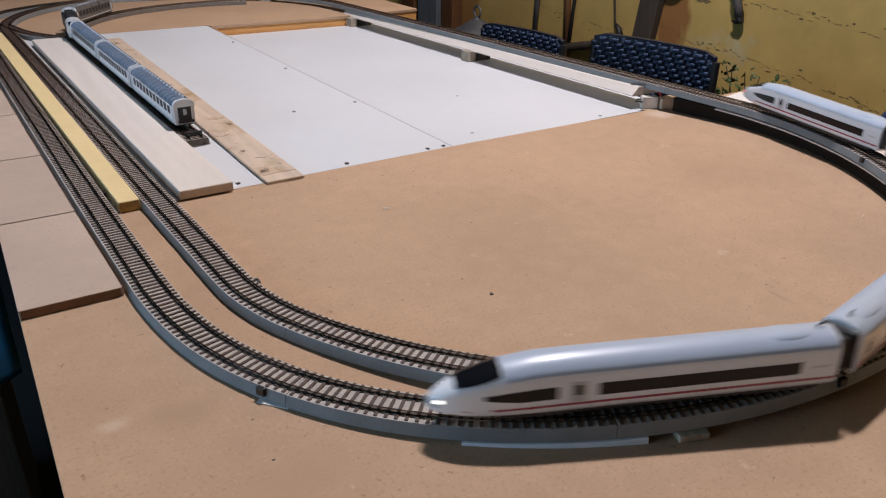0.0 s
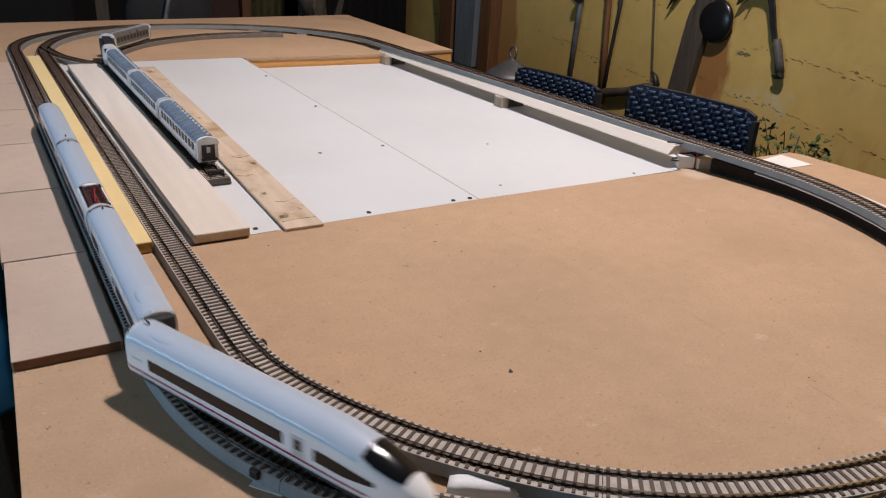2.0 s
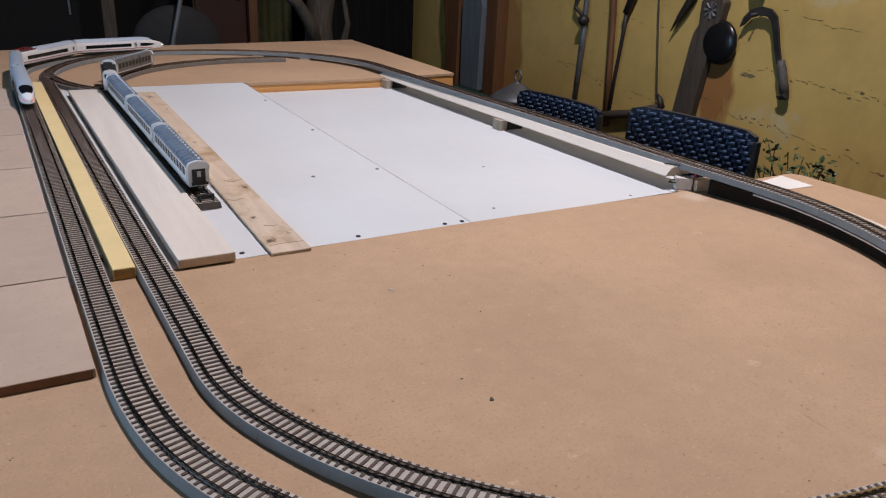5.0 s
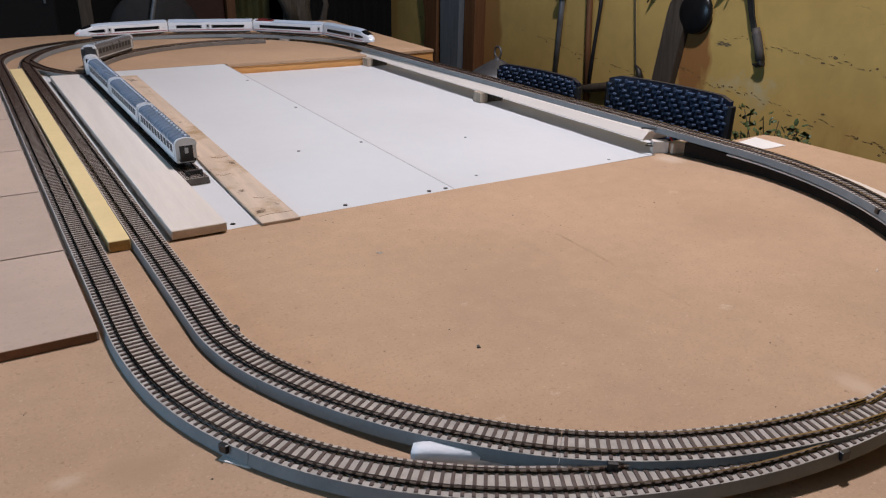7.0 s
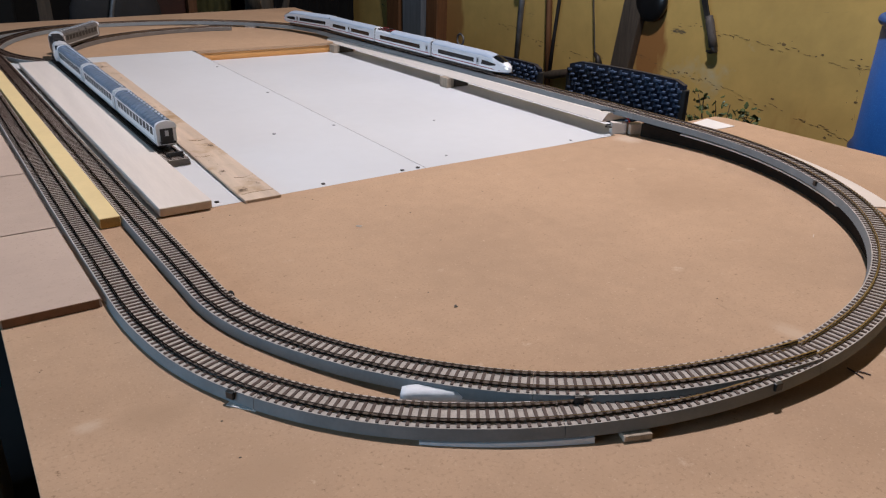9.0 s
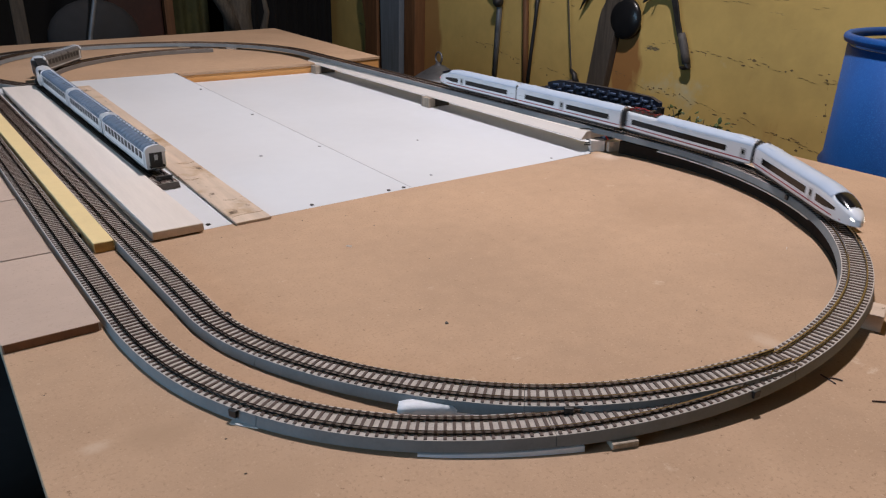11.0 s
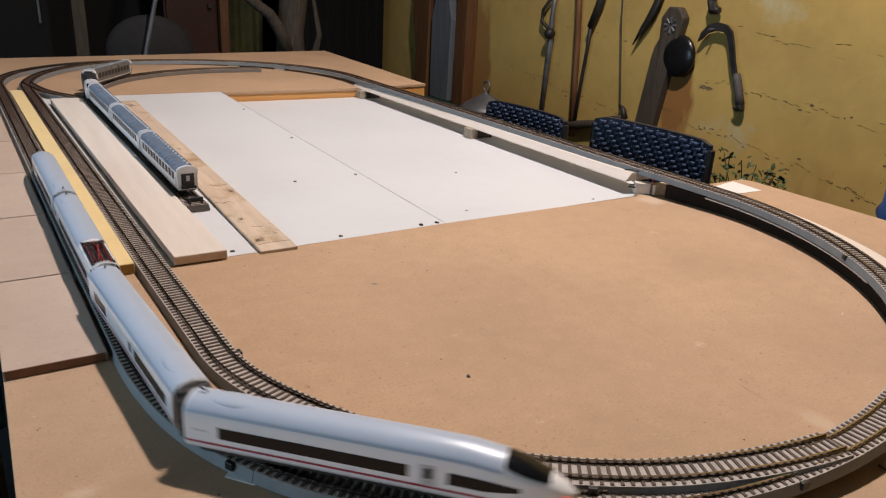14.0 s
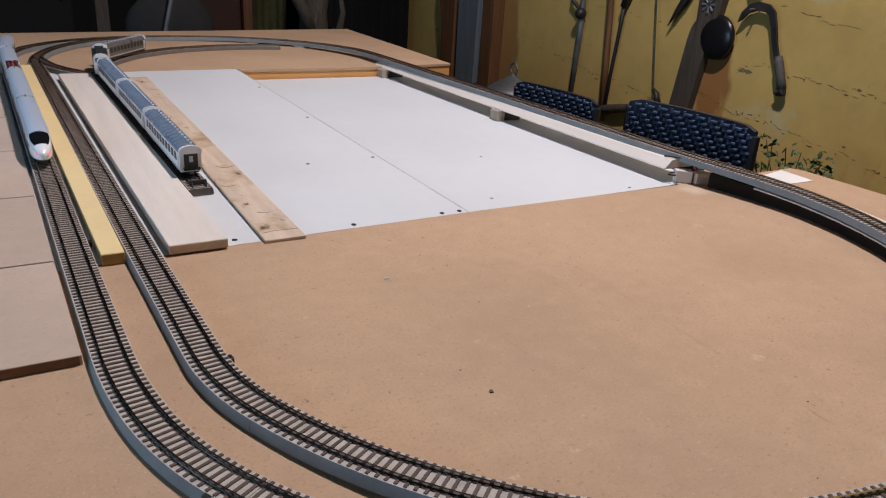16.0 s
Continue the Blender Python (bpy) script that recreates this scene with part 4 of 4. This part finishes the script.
park(first, 0.043, 0.233)
for s in (0.281, 0.519):
    park(copy_thing(first, Matrix()), s, 0.233)
park(locomotive(), 0.758, 0.175)
park(coach(0.215, "dull grey ribbed wagon parked on the siding curve", ROOF_G, WAGON_G, 14, 10), 0.955, 0.215)
stop = thing("buffer_stop", "black wire buffer stop at the siding end", "buffer stop")
a = SIDING.at(0.012)
part("frame", box(a.x - 0.011, a.x + 0.011, a.y - 0.001, a.y + 0.003, a.z + 0.0105, a.z + 0.0165, 0.0005), UNDER, stop)
for dx in (-0.008, 0.008):
    part("brace", cyl((a.x + dx, a.y - 0.008, a.z + 0.009), (a.x + dx, a.y + 0.002, a.z + 0.0155), 0.0009, n=6), UNDER, stop)


# ---- round the table ----
def lathe(profile, n=40):
    bm = bmesh.new()
    rings = [[bm.verts.new((r * math.cos(2 * math.pi * k / n), r * math.sin(2 * math.pi * k / n), z)) for k in range(n)] for r, z in profile]
    for a, b in zip(rings, rings[1:]):
        for k in range(n):
            bm.faces.new((a[k], a[(k + 1) % n], b[(k + 1) % n], b[k]))
    bm.faces.new(rings[0][::-1])
    bm.faces.new(rings[-1])
    bmesh.ops.recalc_face_normals(bm, faces=bm.faces)
    return bm


barrel = thing("plastic_drum", "blue plastic drum with open rolled rim", "drum")
barrel.matrix_basis = pose(2.09, 0.84, FZ)
TOP = 0.905
part("shell", lathe([(0.262, 0.0), (0.272, 0.01), (0.276, 0.10), (0.279, 0.28), (0.290, 0.30), (0.279, 0.32), (0.281, 0.56), (0.291, 0.58), (0.281, 0.60), (0.278, TOP - 0.03), (0.270, TOP - 0.03), (0.262, TOP - 0.06), (0.262, 0.62), (0.262, 0.02)], 64), BLUE_P, barrel, smooth=True)
rim = lathe([(0.280 + 0.0095 * math.cos(q), TOP - 0.012 + 0.0115 * math.sin(q)) for q in [2 * math.pi * k / 14 for k in range(14)]] + [(0.2895, TOP - 0.012)], 72)
rim.faces.ensure_lookup_table()
bmesh.ops.delete(rim, geom=[f for f in rim.faces if len(f.verts) > 4], context="FACES_ONLY")
part("rim", rim, BLUE_P, barrel, smooth=True)


def woven_chair(label, m):
    ch = thing("garden_chair", label, "chair", "chairs beside the table")
    ch.matrix_basis = m
    W, TOPZ, H = 0.335, 0.0, 0.30
    curve = lambda v: 0.020 * (1 - (2 * v) ** 2)
    base = bmesh.new()
    nx = 12
    outline = []
    for i in range(nx + 1):
        v = i / nx - 0.5
        drop = 0.008 * max(0, abs(2 * v) - 0.9) / 0.1
        outline.append((v, drop))
    fr = [[base.verts.new((curve(v) + dx, v * W, TOPZ - d if z == 1 else TOPZ - H)) for v, d in outline] for dx, z in ((0, 1), (0.012, 1), (0.012, 0), (0, 0))]
    for a, b in zip(fr, fr[1:] + fr[:1]):
        for i in range(nx):
            base.faces.new((a[i], a[i + 1], b[i + 1], b[i]))
    base.faces.new([r[0] for r in fr])
    base.faces.new([r[-1] for r in fr][::-1])
    bmesh.ops.recalc_face_normals(base, faces=base.faces)
    part("backrest", base, WEAVE, ch, "dark blue backrest panel")
    st = bmesh.new()
    rows, cols = 26, 40
    for j in range(rows):
        for i in range(cols):
            v = (i + 0.5) / cols - 0.5
            z = TOPZ - 0.010 - j * (H - 0.02) / rows
            if abs(v) > 0.46 and j == 0:
                continue
            x = curve(v) - 0.001
            k = (i + j) % 4
            if k < 2:
                q = 0.0012 if k else 0.0
                add_box(st, x - 0.0050 + q, x + 0.001, v * W - 0.0049, v * W + 0.0049, z - 0.0040, z + 0.0018, 0.0013, 1)
            elif k == 2:
                add_box(st, x - 0.0026, x + 0.001, v * W - 0.0028, v * W + 0.0028, z - 0.0060, z + 0.0052, 0.0009, 1)
    part("weave", st, STRAND_GLINT, ch, "interlaced flat plastic strands, lighter blue to stand for their glints")
    for sgn in (-1, 1):
        part("back_post", tube([(0.006, sgn * W / 2, TOPZ - 0.018), (0.006, sgn * W / 2, TOPZ - 0.3), (-0.01, sgn * W / 2, TOPZ - 0.42), (0.03, sgn * W / 2, FZ - m.translation.z)], 0.010, 8), UNDER, ch)
        part("front_leg", cyl((-0.36, sgn * W / 2, FZ - m.translation.z), (-0.34, sgn * W / 2, TOPZ - 0.37), 0.011, n=8), UNDER, ch)
    part("seat", box(-0.37, 0.0, -W / 2, W / 2, TOPZ - 0.38, TOPZ - 0.35, 0.008), WEAVE, ch)
    return ch


woven_chair("dark blue woven plastic garden chair pushed under the table", pose(1.365, 1.345, 0.026, 0, 0, 4))
woven_chair("dark blue woven plastic garden chair farther along the table", pose(1.395, 1.85, -0.018, 0, 0, 3))

churn = thing("milk_churn", "old zinc milk churn with ring handle lid", "churn")
churn.matrix_basis = pose(2.16, 3.13, FZ)
part("body", lathe([(0.13, 0.0), (0.14, 0.02), (0.145, 0.34), (0.13, 0.42), (0.118, 0.45), (0.118, 0.47)]), ZINC, churn, smooth=True)
lid = part("lid", lathe([(0.128, 0.472), (0.130, 0.480), (0.105, 0.500), (0.068, 0.522), (0.045, 0.535), (0.03, 0.545), (0.016, 0.55), (0.014, 0.56)]), ZINC, churn, "domed zinc lid", smooth=True)
part("ring_handle", tube([(0.0, 0.026 * math.sin(a), 0.583 + 0.026 * math.cos(a)) for a in [2 * math.pi * k / 16 for k in range(17)]], 0.005, 8), ZINC, lid, smooth=True)

plant = thing("potted_plant", "small green leafy weed in a clay pot", "plant")
part("pot", cyl((1.72, 1.33, FZ), (1.72, 1.33, -0.32), 0.09, 0.12, n=24), WOOD_B, plant, "brown clay pot")
random.seed(11)
lf, stm = bmesh.new(), bmesh.new()
for k in range(12):
    y0, x0 = 1.33 + random.uniform(-0.05, 0.05), 1.72 + random.uniform(-0.04, 0.04)
    tip = Vector((1.72 + random.uniform(-0.06, 0.06), random.uniform(1.235, 1.44), random.uniform(-0.125, -0.060)))
    add_cyl(stm, (x0, y0, -0.33), tip, 0.0025, 0.0012, n=5)
    for q in range(11):
        c = tip + Vector((random.uniform(-0.02, 0.02), random.uniform(-0.02, 0.02), random.uniform(-0.05, 0.012)))
        r = random.uniform(0.006, 0.012)
        mm = Matrix.Translation(c) @ Euler((random.uniform(-1, 1), random.uniform(-1, 1), random.uniform(0, 6))).to_matrix().to_4x4() @ Matrix.Diagonal((r, r * 0.6, r * 0.16, 1))
        bmesh.ops.create_icosphere(lf, subdivisions=1, radius=1, matrix=mm)
part("stem", stm, WOOD_D, plant)
part("leaves", lf, LEAF, plant, "small rounded green leaves")

# ---- tools on the yellow wall ----
WX = 2.375


def wall_line(pts, x=WX):
    return [(x, y, z) for y, z in pts]


def slab_yz(pts, x0, x1, bevel=0.004):
    bm = bmesh.new()
    a = [bm.verts.new((x0, y, z)) for y, z in pts]
    b = [bm.verts.new((x1, y, z)) for y, z in pts]
    n = len(pts)
    bm.faces.new(a)
    bm.faces.new(b[::-1])
    for i in range(n):
        bm.faces.new((a[i], a[(i + 1) % n], b[(i + 1) % n], b[i]))
    bmesh.ops.recalc_face_normals(bm, faces=bm.faces)
    if bevel:
        bmesh.ops.bevel(bm, geom=list(bm.edges), offset=bevel, segments=2, affect="EDGES", profile=0.5)
    return bm


sick = thing("sickle", "old rusty sickle with wooden handle hung on the wall", "sickle", "tools on the wall")
part("blade", slab_yz([(2.093, 0.146), (2.082, 0.182), (2.055, 0.210), (2.015, 0.222), (1.972, 0.216), (1.945, 0.195), (1.928, 0.150), (1.912, 0.095), (1.890, 0.042), (1.912, 0.040), (1.934, 0.092), (1.952, 0.145), (1.966, 0.178), (1.985, 0.190), (2.018, 0.192), (2.052, 0.180), (2.072, 0.158)], WX - 0.004, WX + 0.004, 0.0015), IRON, sick, "curved dark iron blade")
part("handle", tube(wall_line([(1.898, 0.055), (1.890, 0.030), (1.872, -0.015), (1.860, -0.050)]), [0.012, 0.016, 0.015, 0.016], 12), HANDLE, sick, "grey worn wooden handle", smooth=True)
part("butt", tube(wall_line([(1.860, -0.048), (1.852, -0.060), (1.872, -0.068), (1.888, -0.066)]), [0.015, 0.013, 0.008, 0.003], 8), IRON, sick)
part("nail", cyl((WX - 0.03, 2.028, 0.195), (WX + 0.026, 2.028, 0.20), 0.003, n=6), ZINC, sick)

yoke = thing("carved_yoke", "carved dark wooden yoke with rosette hung on the wall", "yoke", "tools on the wall")
part("board", slab_yz([(2.345, -0.24), (2.250, -0.24), (2.205, 0.045), (2.200, 0.120), (2.178, 0.150), (2.165, 0.225), (2.195, 0.262), (2.245, 0.262), (2.275, 0.220), (2.272, 0.140), (2.290, 0.110), (2.300, 0.070)], WX - 0.015, WX + 0.024, 0.006), WOOD_D, yoke, "weathered dark board")
for k in range(8):
    a = math.pi * k / 4
    part("rosette_petal", cyl((WX - 0.016, 2.222 + 0.008 * math.cos(a), 0.195 + 0.008 * math.sin(a)), (WX - 0.016, 2.222 + 0.030 * math.cos(a), 0.195 + 0.030 * math.sin(a)), 0.003, 0.005, n=6), ZINC, yoke, "pale carved petal")
pan = bmesh.new()
bmesh.ops.create_uvsphere(pan, u_segments=32, v_segments=16, radius=1, matrix=Matrix.Translation((WX, 2.172, 0.085)) @ Matrix.Diagonal((0.026, 0.078, 0.080, 1)))
tagged(part("iron_pan", pan, PAN, smooth=True), "black round iron pan hung on the wall", "pan", "tools on the wall")
horn = tagged(part("horn_blade", tube(wall_line([(2.30, 0.33), (2.33, 0.25), (2.355, 0.205), (2.385, 0.160), (2.422, 0.100)]), [0.016, 0.018, 0.016, 0.012, 0.002], 8, 0.4), IRON, smooth=True), "dark curved blade hung on the wall", "blade", "tools on the wall")
auger = thing("hand_auger", "old iron hand auger with crank hung on the wall", "auger", "tools on the wall")
part("shaft", tube(wall_line([(2.935, 0.35), (2.948, 0.178), (2.945, 0.05), (2.962, -0.28)]), [0.011, 0.011, 0.014, 0.012], 10), ZINC, auger, smooth=True)
part("crank", tube(wall_line([(2.965, 0.26), (3.02, 0.20), (3.022, 0.150), (2.965, 0.115)]), 0.008, 8), IRON, auger, smooth=True)
knob = bmesh.new()
bmesh.ops.create_uvsphere(knob, u_segments=14, v_segments=8, radius=0.026, matrix=Matrix.Translation((WX - 0.012, 2.942, 0.100)))
part("knob", knob, IRON, auger, smooth=True)
stick = thing("wooden_flail", "reddish brown wooden flail with strap on the wall", "flail", "tools on the wall")
part("staff", tube(wall_line([(2.790, 0.40), (2.768, 0.188), (2.748, -0.06), (2.728, -0.34)]), 0.014, 8), WOOD_B, stick, smooth=True)
part("beater", tube(wall_line([(2.61, 0.36), (2.645, 0.24), (2.685, 0.150)]), [0.016, 0.018, 0.015], 8), IRON, stick, smooth=True)
part("strap", tube(wall_line([(2.682, 0.155), (2.690, 0.05), (2.706, -0.10), (2.722, -0.30)]), [0.010, 0.008, 0.008, 0.010], 6), UNDER, stick, smooth=True)
tagged(part("cord", tube(wall_line([(2.520, 0.40), (2.503, 0.20), (2.470, 0.0), (2.442, -0.16)]), 0.0028, 6), WOOD_D), "thin brown cord hanging on the wall", "cord", "tools on the wall")
scythe = thing("scythe_handle", "dark bent scythe handle hanging below the cord", "scythe", "tools on the wall")
part("bar", tube(wall_line([(2.80, -0.300), (2.70, -0.282), (2.58, -0.255), (2.48, -0.215), (2.42, -0.195)]), [0.018, 0.020, 0.018, 0.014, 0.010], 8), WOOD_D, scythe, smooth=True)
part("hook", tube(wall_line([(2.445, -0.150), (2.425, -0.165), (2.410, -0.195), (2.425, -0.215), (2.45, -0.205)]), [0.007, 0.012, 0.014, 0.012, 0.006], 8), IRON, scythe, smooth=True)
tagged(part("wall_hook", tube(wall_line([(2.055, 0.34), (2.06, 0.29), (2.045, 0.262), (2.02, 0.262)]), [0.012, 0.016, 0.02, 0.012], 8), IRON), "dark iron hook on the wall", "hook", "tools on the wall")

# planks leaning on the wall
tagged(part("brown_board", slab_yz([(3.60, FZ), (3.71, FZ), (3.70, 1.2), (3.60, 1.2)], 2.33, 2.398), WOOD_B), "brown upright board against the wall", "board", "boards on the wall")
tagged(part("grey_plank", slab_yz([(3.73, -0.34), (3.92, -0.34), (3.93, 0.10), (3.90, 0.20), (3.91, 1.1), (3.74, 1.1), (3.75, 0.20), (3.72, 0.10)], 2.31, 2.36), WOOD_GR), "blue-grey weathered shaped plank on the bench", "plank", "boards on the wall")
tagged(part("brown_board", slab_yz([(3.99, FZ), (4.15, FZ), (4.12, -0.1), (4.17, 0.1), (4.12, 0.6), (4.14, 1.2), (3.97, 1.2)], 2.32, 2.398), WOOD_B), "rough bark-edged brown board against the wall", "board", "boards on the wall")
bench = thing("green_chest", "dark green painted chest by the wall", "chest")
part("box", box(2.02, 2.30, 3.62, 3.98, FZ, -0.36, 0.004), GREENBOX, bench)
part("lid", box(2.01, 2.31, 3.61, 3.99, -0.358, -0.34, 0.004), GREENBOX, bench)

# ---- dark back of the room ----
# folded sheet added to fill the dark opening, its shade in the colour
curtain = bmesh.new()
n = 60
lo = [curtain.verts.new((1.62 + 0.70 * i / n, 4.55 + 0.025 * math.sin(i * 1.1), FZ)) for i in range(n + 1)]
hi = [curtain.verts.new((1.62 + 0.70 * i / n, 4.55 + 0.020 * math.sin(i * 1.1 + 0.4), 1.6)) for i in range(n + 1)]
lo2 = [curtain.verts.new(v.co + Vector((0, 0.006, 0))) for v in lo]
hi2 = [curtain.verts.new(v.co + Vector((0, 0.006, 0))) for v in hi]
for i in range(n):
    curtain.faces.new((lo[i], lo[i + 1], hi[i + 1], hi[i]))
    curtain.faces.new((lo2[i + 1], lo2[i], hi2[i], hi2[i + 1]))
tagged(part("curtain", curtain, SHADE_CLOTH, smooth=True), "near-black folded cloth sheet added to fill the dark opening", "curtain")
cup = thing("cupboard", "red-brown painted cupboard, darkened for the dim corner", "cupboard")
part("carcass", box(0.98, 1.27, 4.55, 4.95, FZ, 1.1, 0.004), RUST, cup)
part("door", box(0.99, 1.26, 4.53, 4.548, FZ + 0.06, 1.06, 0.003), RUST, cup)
part("knob", cyl((1.22, 4.53, 0.1), (1.22, 4.50, 0.1), 0.012, n=10), IRON, cup)
tagged(part("post", box(1.272, 1.32, 4.50, 4.55, FZ, 1.3, 0.003), WOOD_B), "brown square wooden post", "post")
cl = bmesh.new()
lo = [cl.verts.new((1.33 + 0.22 * i / 16, 4.62 + 0.02 * math.sin(i), FZ)) for i in range(17)]
hi = [cl.verts.new((1.33 + 0.22 * i / 16, 4.60 + 0.02 * math.sin(i + 0.5), 1.3)) for i in range(17)]
lo2 = [cl.verts.new(v.co + Vector((0, 0.008, 0))) for v in lo]
hi2 = [cl.verts.new(v.co + Vector((0, 0.008, 0))) for v in hi]
for i in range(16):
    cl.faces.new((lo[i], lo[i + 1], hi[i + 1], hi[i]))
    cl.faces.new((lo2[i + 1], lo2[i], hi2[i], hi2[i + 1]))
tagged(part("hanging_coat", cl, OLIVE, smooth=True), "olive cloth hanging in the dark corner", "cloth")
drift = thing("tree_trunk", "dead grey-brown tree trunk standing in the corner", "trunk")
part("trunk", tube([(1.52, 4.0, FZ), (1.50, 4.0, -0.3), (1.50, 4.02, 0.0), (1.53, 4.0, 0.3), (1.55, 4.0, 0.9)], [0.12, 0.085, 0.07, 0.075, 0.06], 14), BARK, drift, smooth=True)
part("branch", tube([(1.47, 3.97, -0.10), (1.42, 3.95, 0.02), (1.36, 3.93, 0.10), (1.27, 3.92, 0.16), (1.10, 3.9, 0.30)], [0.035, 0.032, 0.028, 0.024, 0.015], 10), BARK, drift, smooth=True)
part("branch", tube([(1.58, 3.98, -0.25), (1.64, 3.96, 0.0), (1.60, 3.95, 0.2)], [0.03, 0.015, 0.008], 8), BARK, drift, smooth=True)
tagged(part("metal_pole", tube([(0.55, 3.62, FZ), (0.70, 3.6, -0.03), (0.82, 3.58, 0.45), (0.95, 3.56, 1.0)], 0.0095, 10), ZINC, smooth=True), "thin bright metal pole leaning in the dark", "pole")
oc = thing("office_chair", "dark grey padded chair in the shadow", "chair")
bk = bmesh.new()
bmesh.ops.create_uvsphere(bk, u_segments=24, v_segments=12, radius=1, matrix=Matrix.Translation((0.74, 3.72, -0.06)) @ Matrix.Diagonal((0.19, 0.06, 0.16, 1)))
part("backrest", bk, FLOOR, oc, "dull dark grey backrest", smooth=True)
part("seat", box(0.55, 0.93, 3.36, 3.74, -0.34, -0.27, 0.03), UNDER, oc)
part("column", cyl((0.74, 3.6, -0.72), (0.74, 3.6, -0.30), 0.025), UNDER, oc)
part("foot", box(0.50, 0.98, 3.56, 3.64, FZ, -0.71, 0.01), UNDER, oc)
shelf = thing("tool_cabinet", "dark cabinet against the back wall, shade put into its colour", "cabinet")
part("body", box(-0.9, 0.42, 4.5, 4.95, FZ, 0.9, 0.005), SHADE_DARK, shelf)
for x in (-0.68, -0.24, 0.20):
    d = part("door", box(x - 0.21, x + 0.21, 4.48, 4.498, FZ + 0.05, 0.86, 0.003), SHADE_DARK, shelf)
    part("handle", cyl((x + 0.17, 4.47, 0.0), (x + 0.17, 4.47, 0.12), 0.006, n=8), ZINC, d)
tagged(part("plank_upright", box(0.50, 0.56, 4.3, 4.34, FZ, 1.0, 0.003), WOOD_D), "dark upright wooden lath", "lath")

tarp = bmesh.new()
random.seed(3)
bmesh.ops.create_grid(tarp, x_segments=24, y_segments=24, size=0.5, matrix=Matrix.Translation((-0.16, 1.42, -0.22)) @ Matrix.Diagonal((0.38, 0.44, 1, 1)))
for v in tarp.verts:
    v.co.z += 0.10 * noise.noise(v.co * 7) + 0.04 * noise.noise(v.co * 19)
g = bmesh.ops.extrude_face_region(tarp, geom=list(tarp.faces))
for v in [e for e in g["geom"] if isinstance(e, bmesh.types.BMVert)]:
    v.co.z += 0.012
bmesh.ops.recalc_face_normals(tarp, faces=tarp.faces)
crate = thing("covered_crate", "blue crumpled plastic sheet over a low crate", "crate")
part("crate", box(-0.33, 0.0, 1.22, 1.62, FZ, -0.33, 0.004), WOOD_D, crate)
part("sheet", tarp, TARP, crate, "crumpled blue plastic sheet", smooth=True)

# unseen window in the side wall, added to hold the cool fill lamp
win = tagged(new("window_1"), "added wooden window frame, out of view, around the fill lamp", "window", kind="structure")
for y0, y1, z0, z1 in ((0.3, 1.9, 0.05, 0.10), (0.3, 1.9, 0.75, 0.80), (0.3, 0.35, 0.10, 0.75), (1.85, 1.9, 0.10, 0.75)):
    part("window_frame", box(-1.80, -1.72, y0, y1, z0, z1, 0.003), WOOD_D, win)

# flaked plaster along the cracks of the wall
random.seed(21)
chips = bmesh.new()
for (y0, z0), (y1, z1), n in (((2.25, -0.135), (1.15, -0.285), 46), ((2.02, 0.005), (1.22, -0.045), 22), ((3.2, -0.10), (2.55, -0.20), 14), ((1.34, -0.02), (1.30, -0.30), 8), ((2.0, -0.30), (1.0, -0.38), 14)):
    for k in range(n):
        t_ = random.random()
        y, z = y0 + (y1 - y0) * t_ + random.gauss(0, 0.012), z0 + (z1 - z0) * t_ + random.gauss(0, 0.012)
        w, h = abs(random.gauss(0.0025, 0.0045)) + 0.001, abs(random.gauss(0.0008, 0.0018)) + 0.0007
        m_ = random.randint(5, 7)
        ring = [chips.verts.new((2.3992, y + w * random.uniform(0.6, 1.1) * math.cos(6.283 * q / m_), z + h * random.uniform(0.6, 1.2) * math.sin(6.283 * q / m_))) for q in range(m_)]
        back = [chips.verts.new(v.co + Vector((0.003, 0, 0))) for v in ring]
        chips.faces.new(ring)
        for q in range(m_):
            chips.faces.new((ring[q], ring[(q + 1) % m_], back[(q + 1) % m_], back[q]))
for (y0, z0), (y1, z1), n in (((2.30, -0.125), (1.10, -0.290), 60), ((2.05, 0.010), (1.15, -0.050), 40), ((3.3, -0.08), (2.45, -0.20), 34), ((2.9, 0.14), (2.35, 0.10), 22), ((1.95, 0.20), (1.30, 0.17), 24), ((1.34, -0.02), (1.30, -0.32), 12)):
    drift_ = 0.0
    for k in range(n):
        drift_ = drift_ * 0.7 + random.gauss(0, 0.005)
        if random.random() < 0.42:
            continue
        ya, yb = y0 + (y1 - y0) * k / n, y0 + (y1 - y0) * (k + 1) / n
        za, zb = z0 + (z1 - z0) * k / n + drift_, z0 + (z1 - z0) * (k + 1) / n + drift_ + random.gauss(0, 0.003)
        h = random.uniform(0.0004, 0.0013)
        q = [chips.verts.new((2.3992, y, z)) for y, z in ((ya, za), ((ya + yb) / 2, (za + zb) / 2 - h * random.uniform(0.6, 2.0)), (yb, zb), ((ya + yb) / 2, (za + zb) / 2 + h * random.uniform(0.4, 1.2)))]
        r = [chips.verts.new(v.co + Vector((0.003, 0, 0))) for v in q]
        chips.faces.new(q)
        for e_ in range(4):
            chips.faces.new((q[e_], q[(e_ + 1) % 4], r[(e_ + 1) % 4], r[e_]))
bmesh.ops.recalc_face_normals(chips, faces=chips.faces)
tagged(part("plaster_chips", chips, CRACK), "dark flaked spots along cracks in the plaster", "plaster damage", kind="stuff")


def motions():
    """The white train runs round the loop, car by car."""
    ts = [i / 10 for i in range(161)]
    ahead = 0.0
    for car, length, forward in CARS:
        walk(car, [(t, car_pose(front_at(t) - ahead, length, forward, LOOP)) for t in ts])
        ahead += length + GAP


motions()
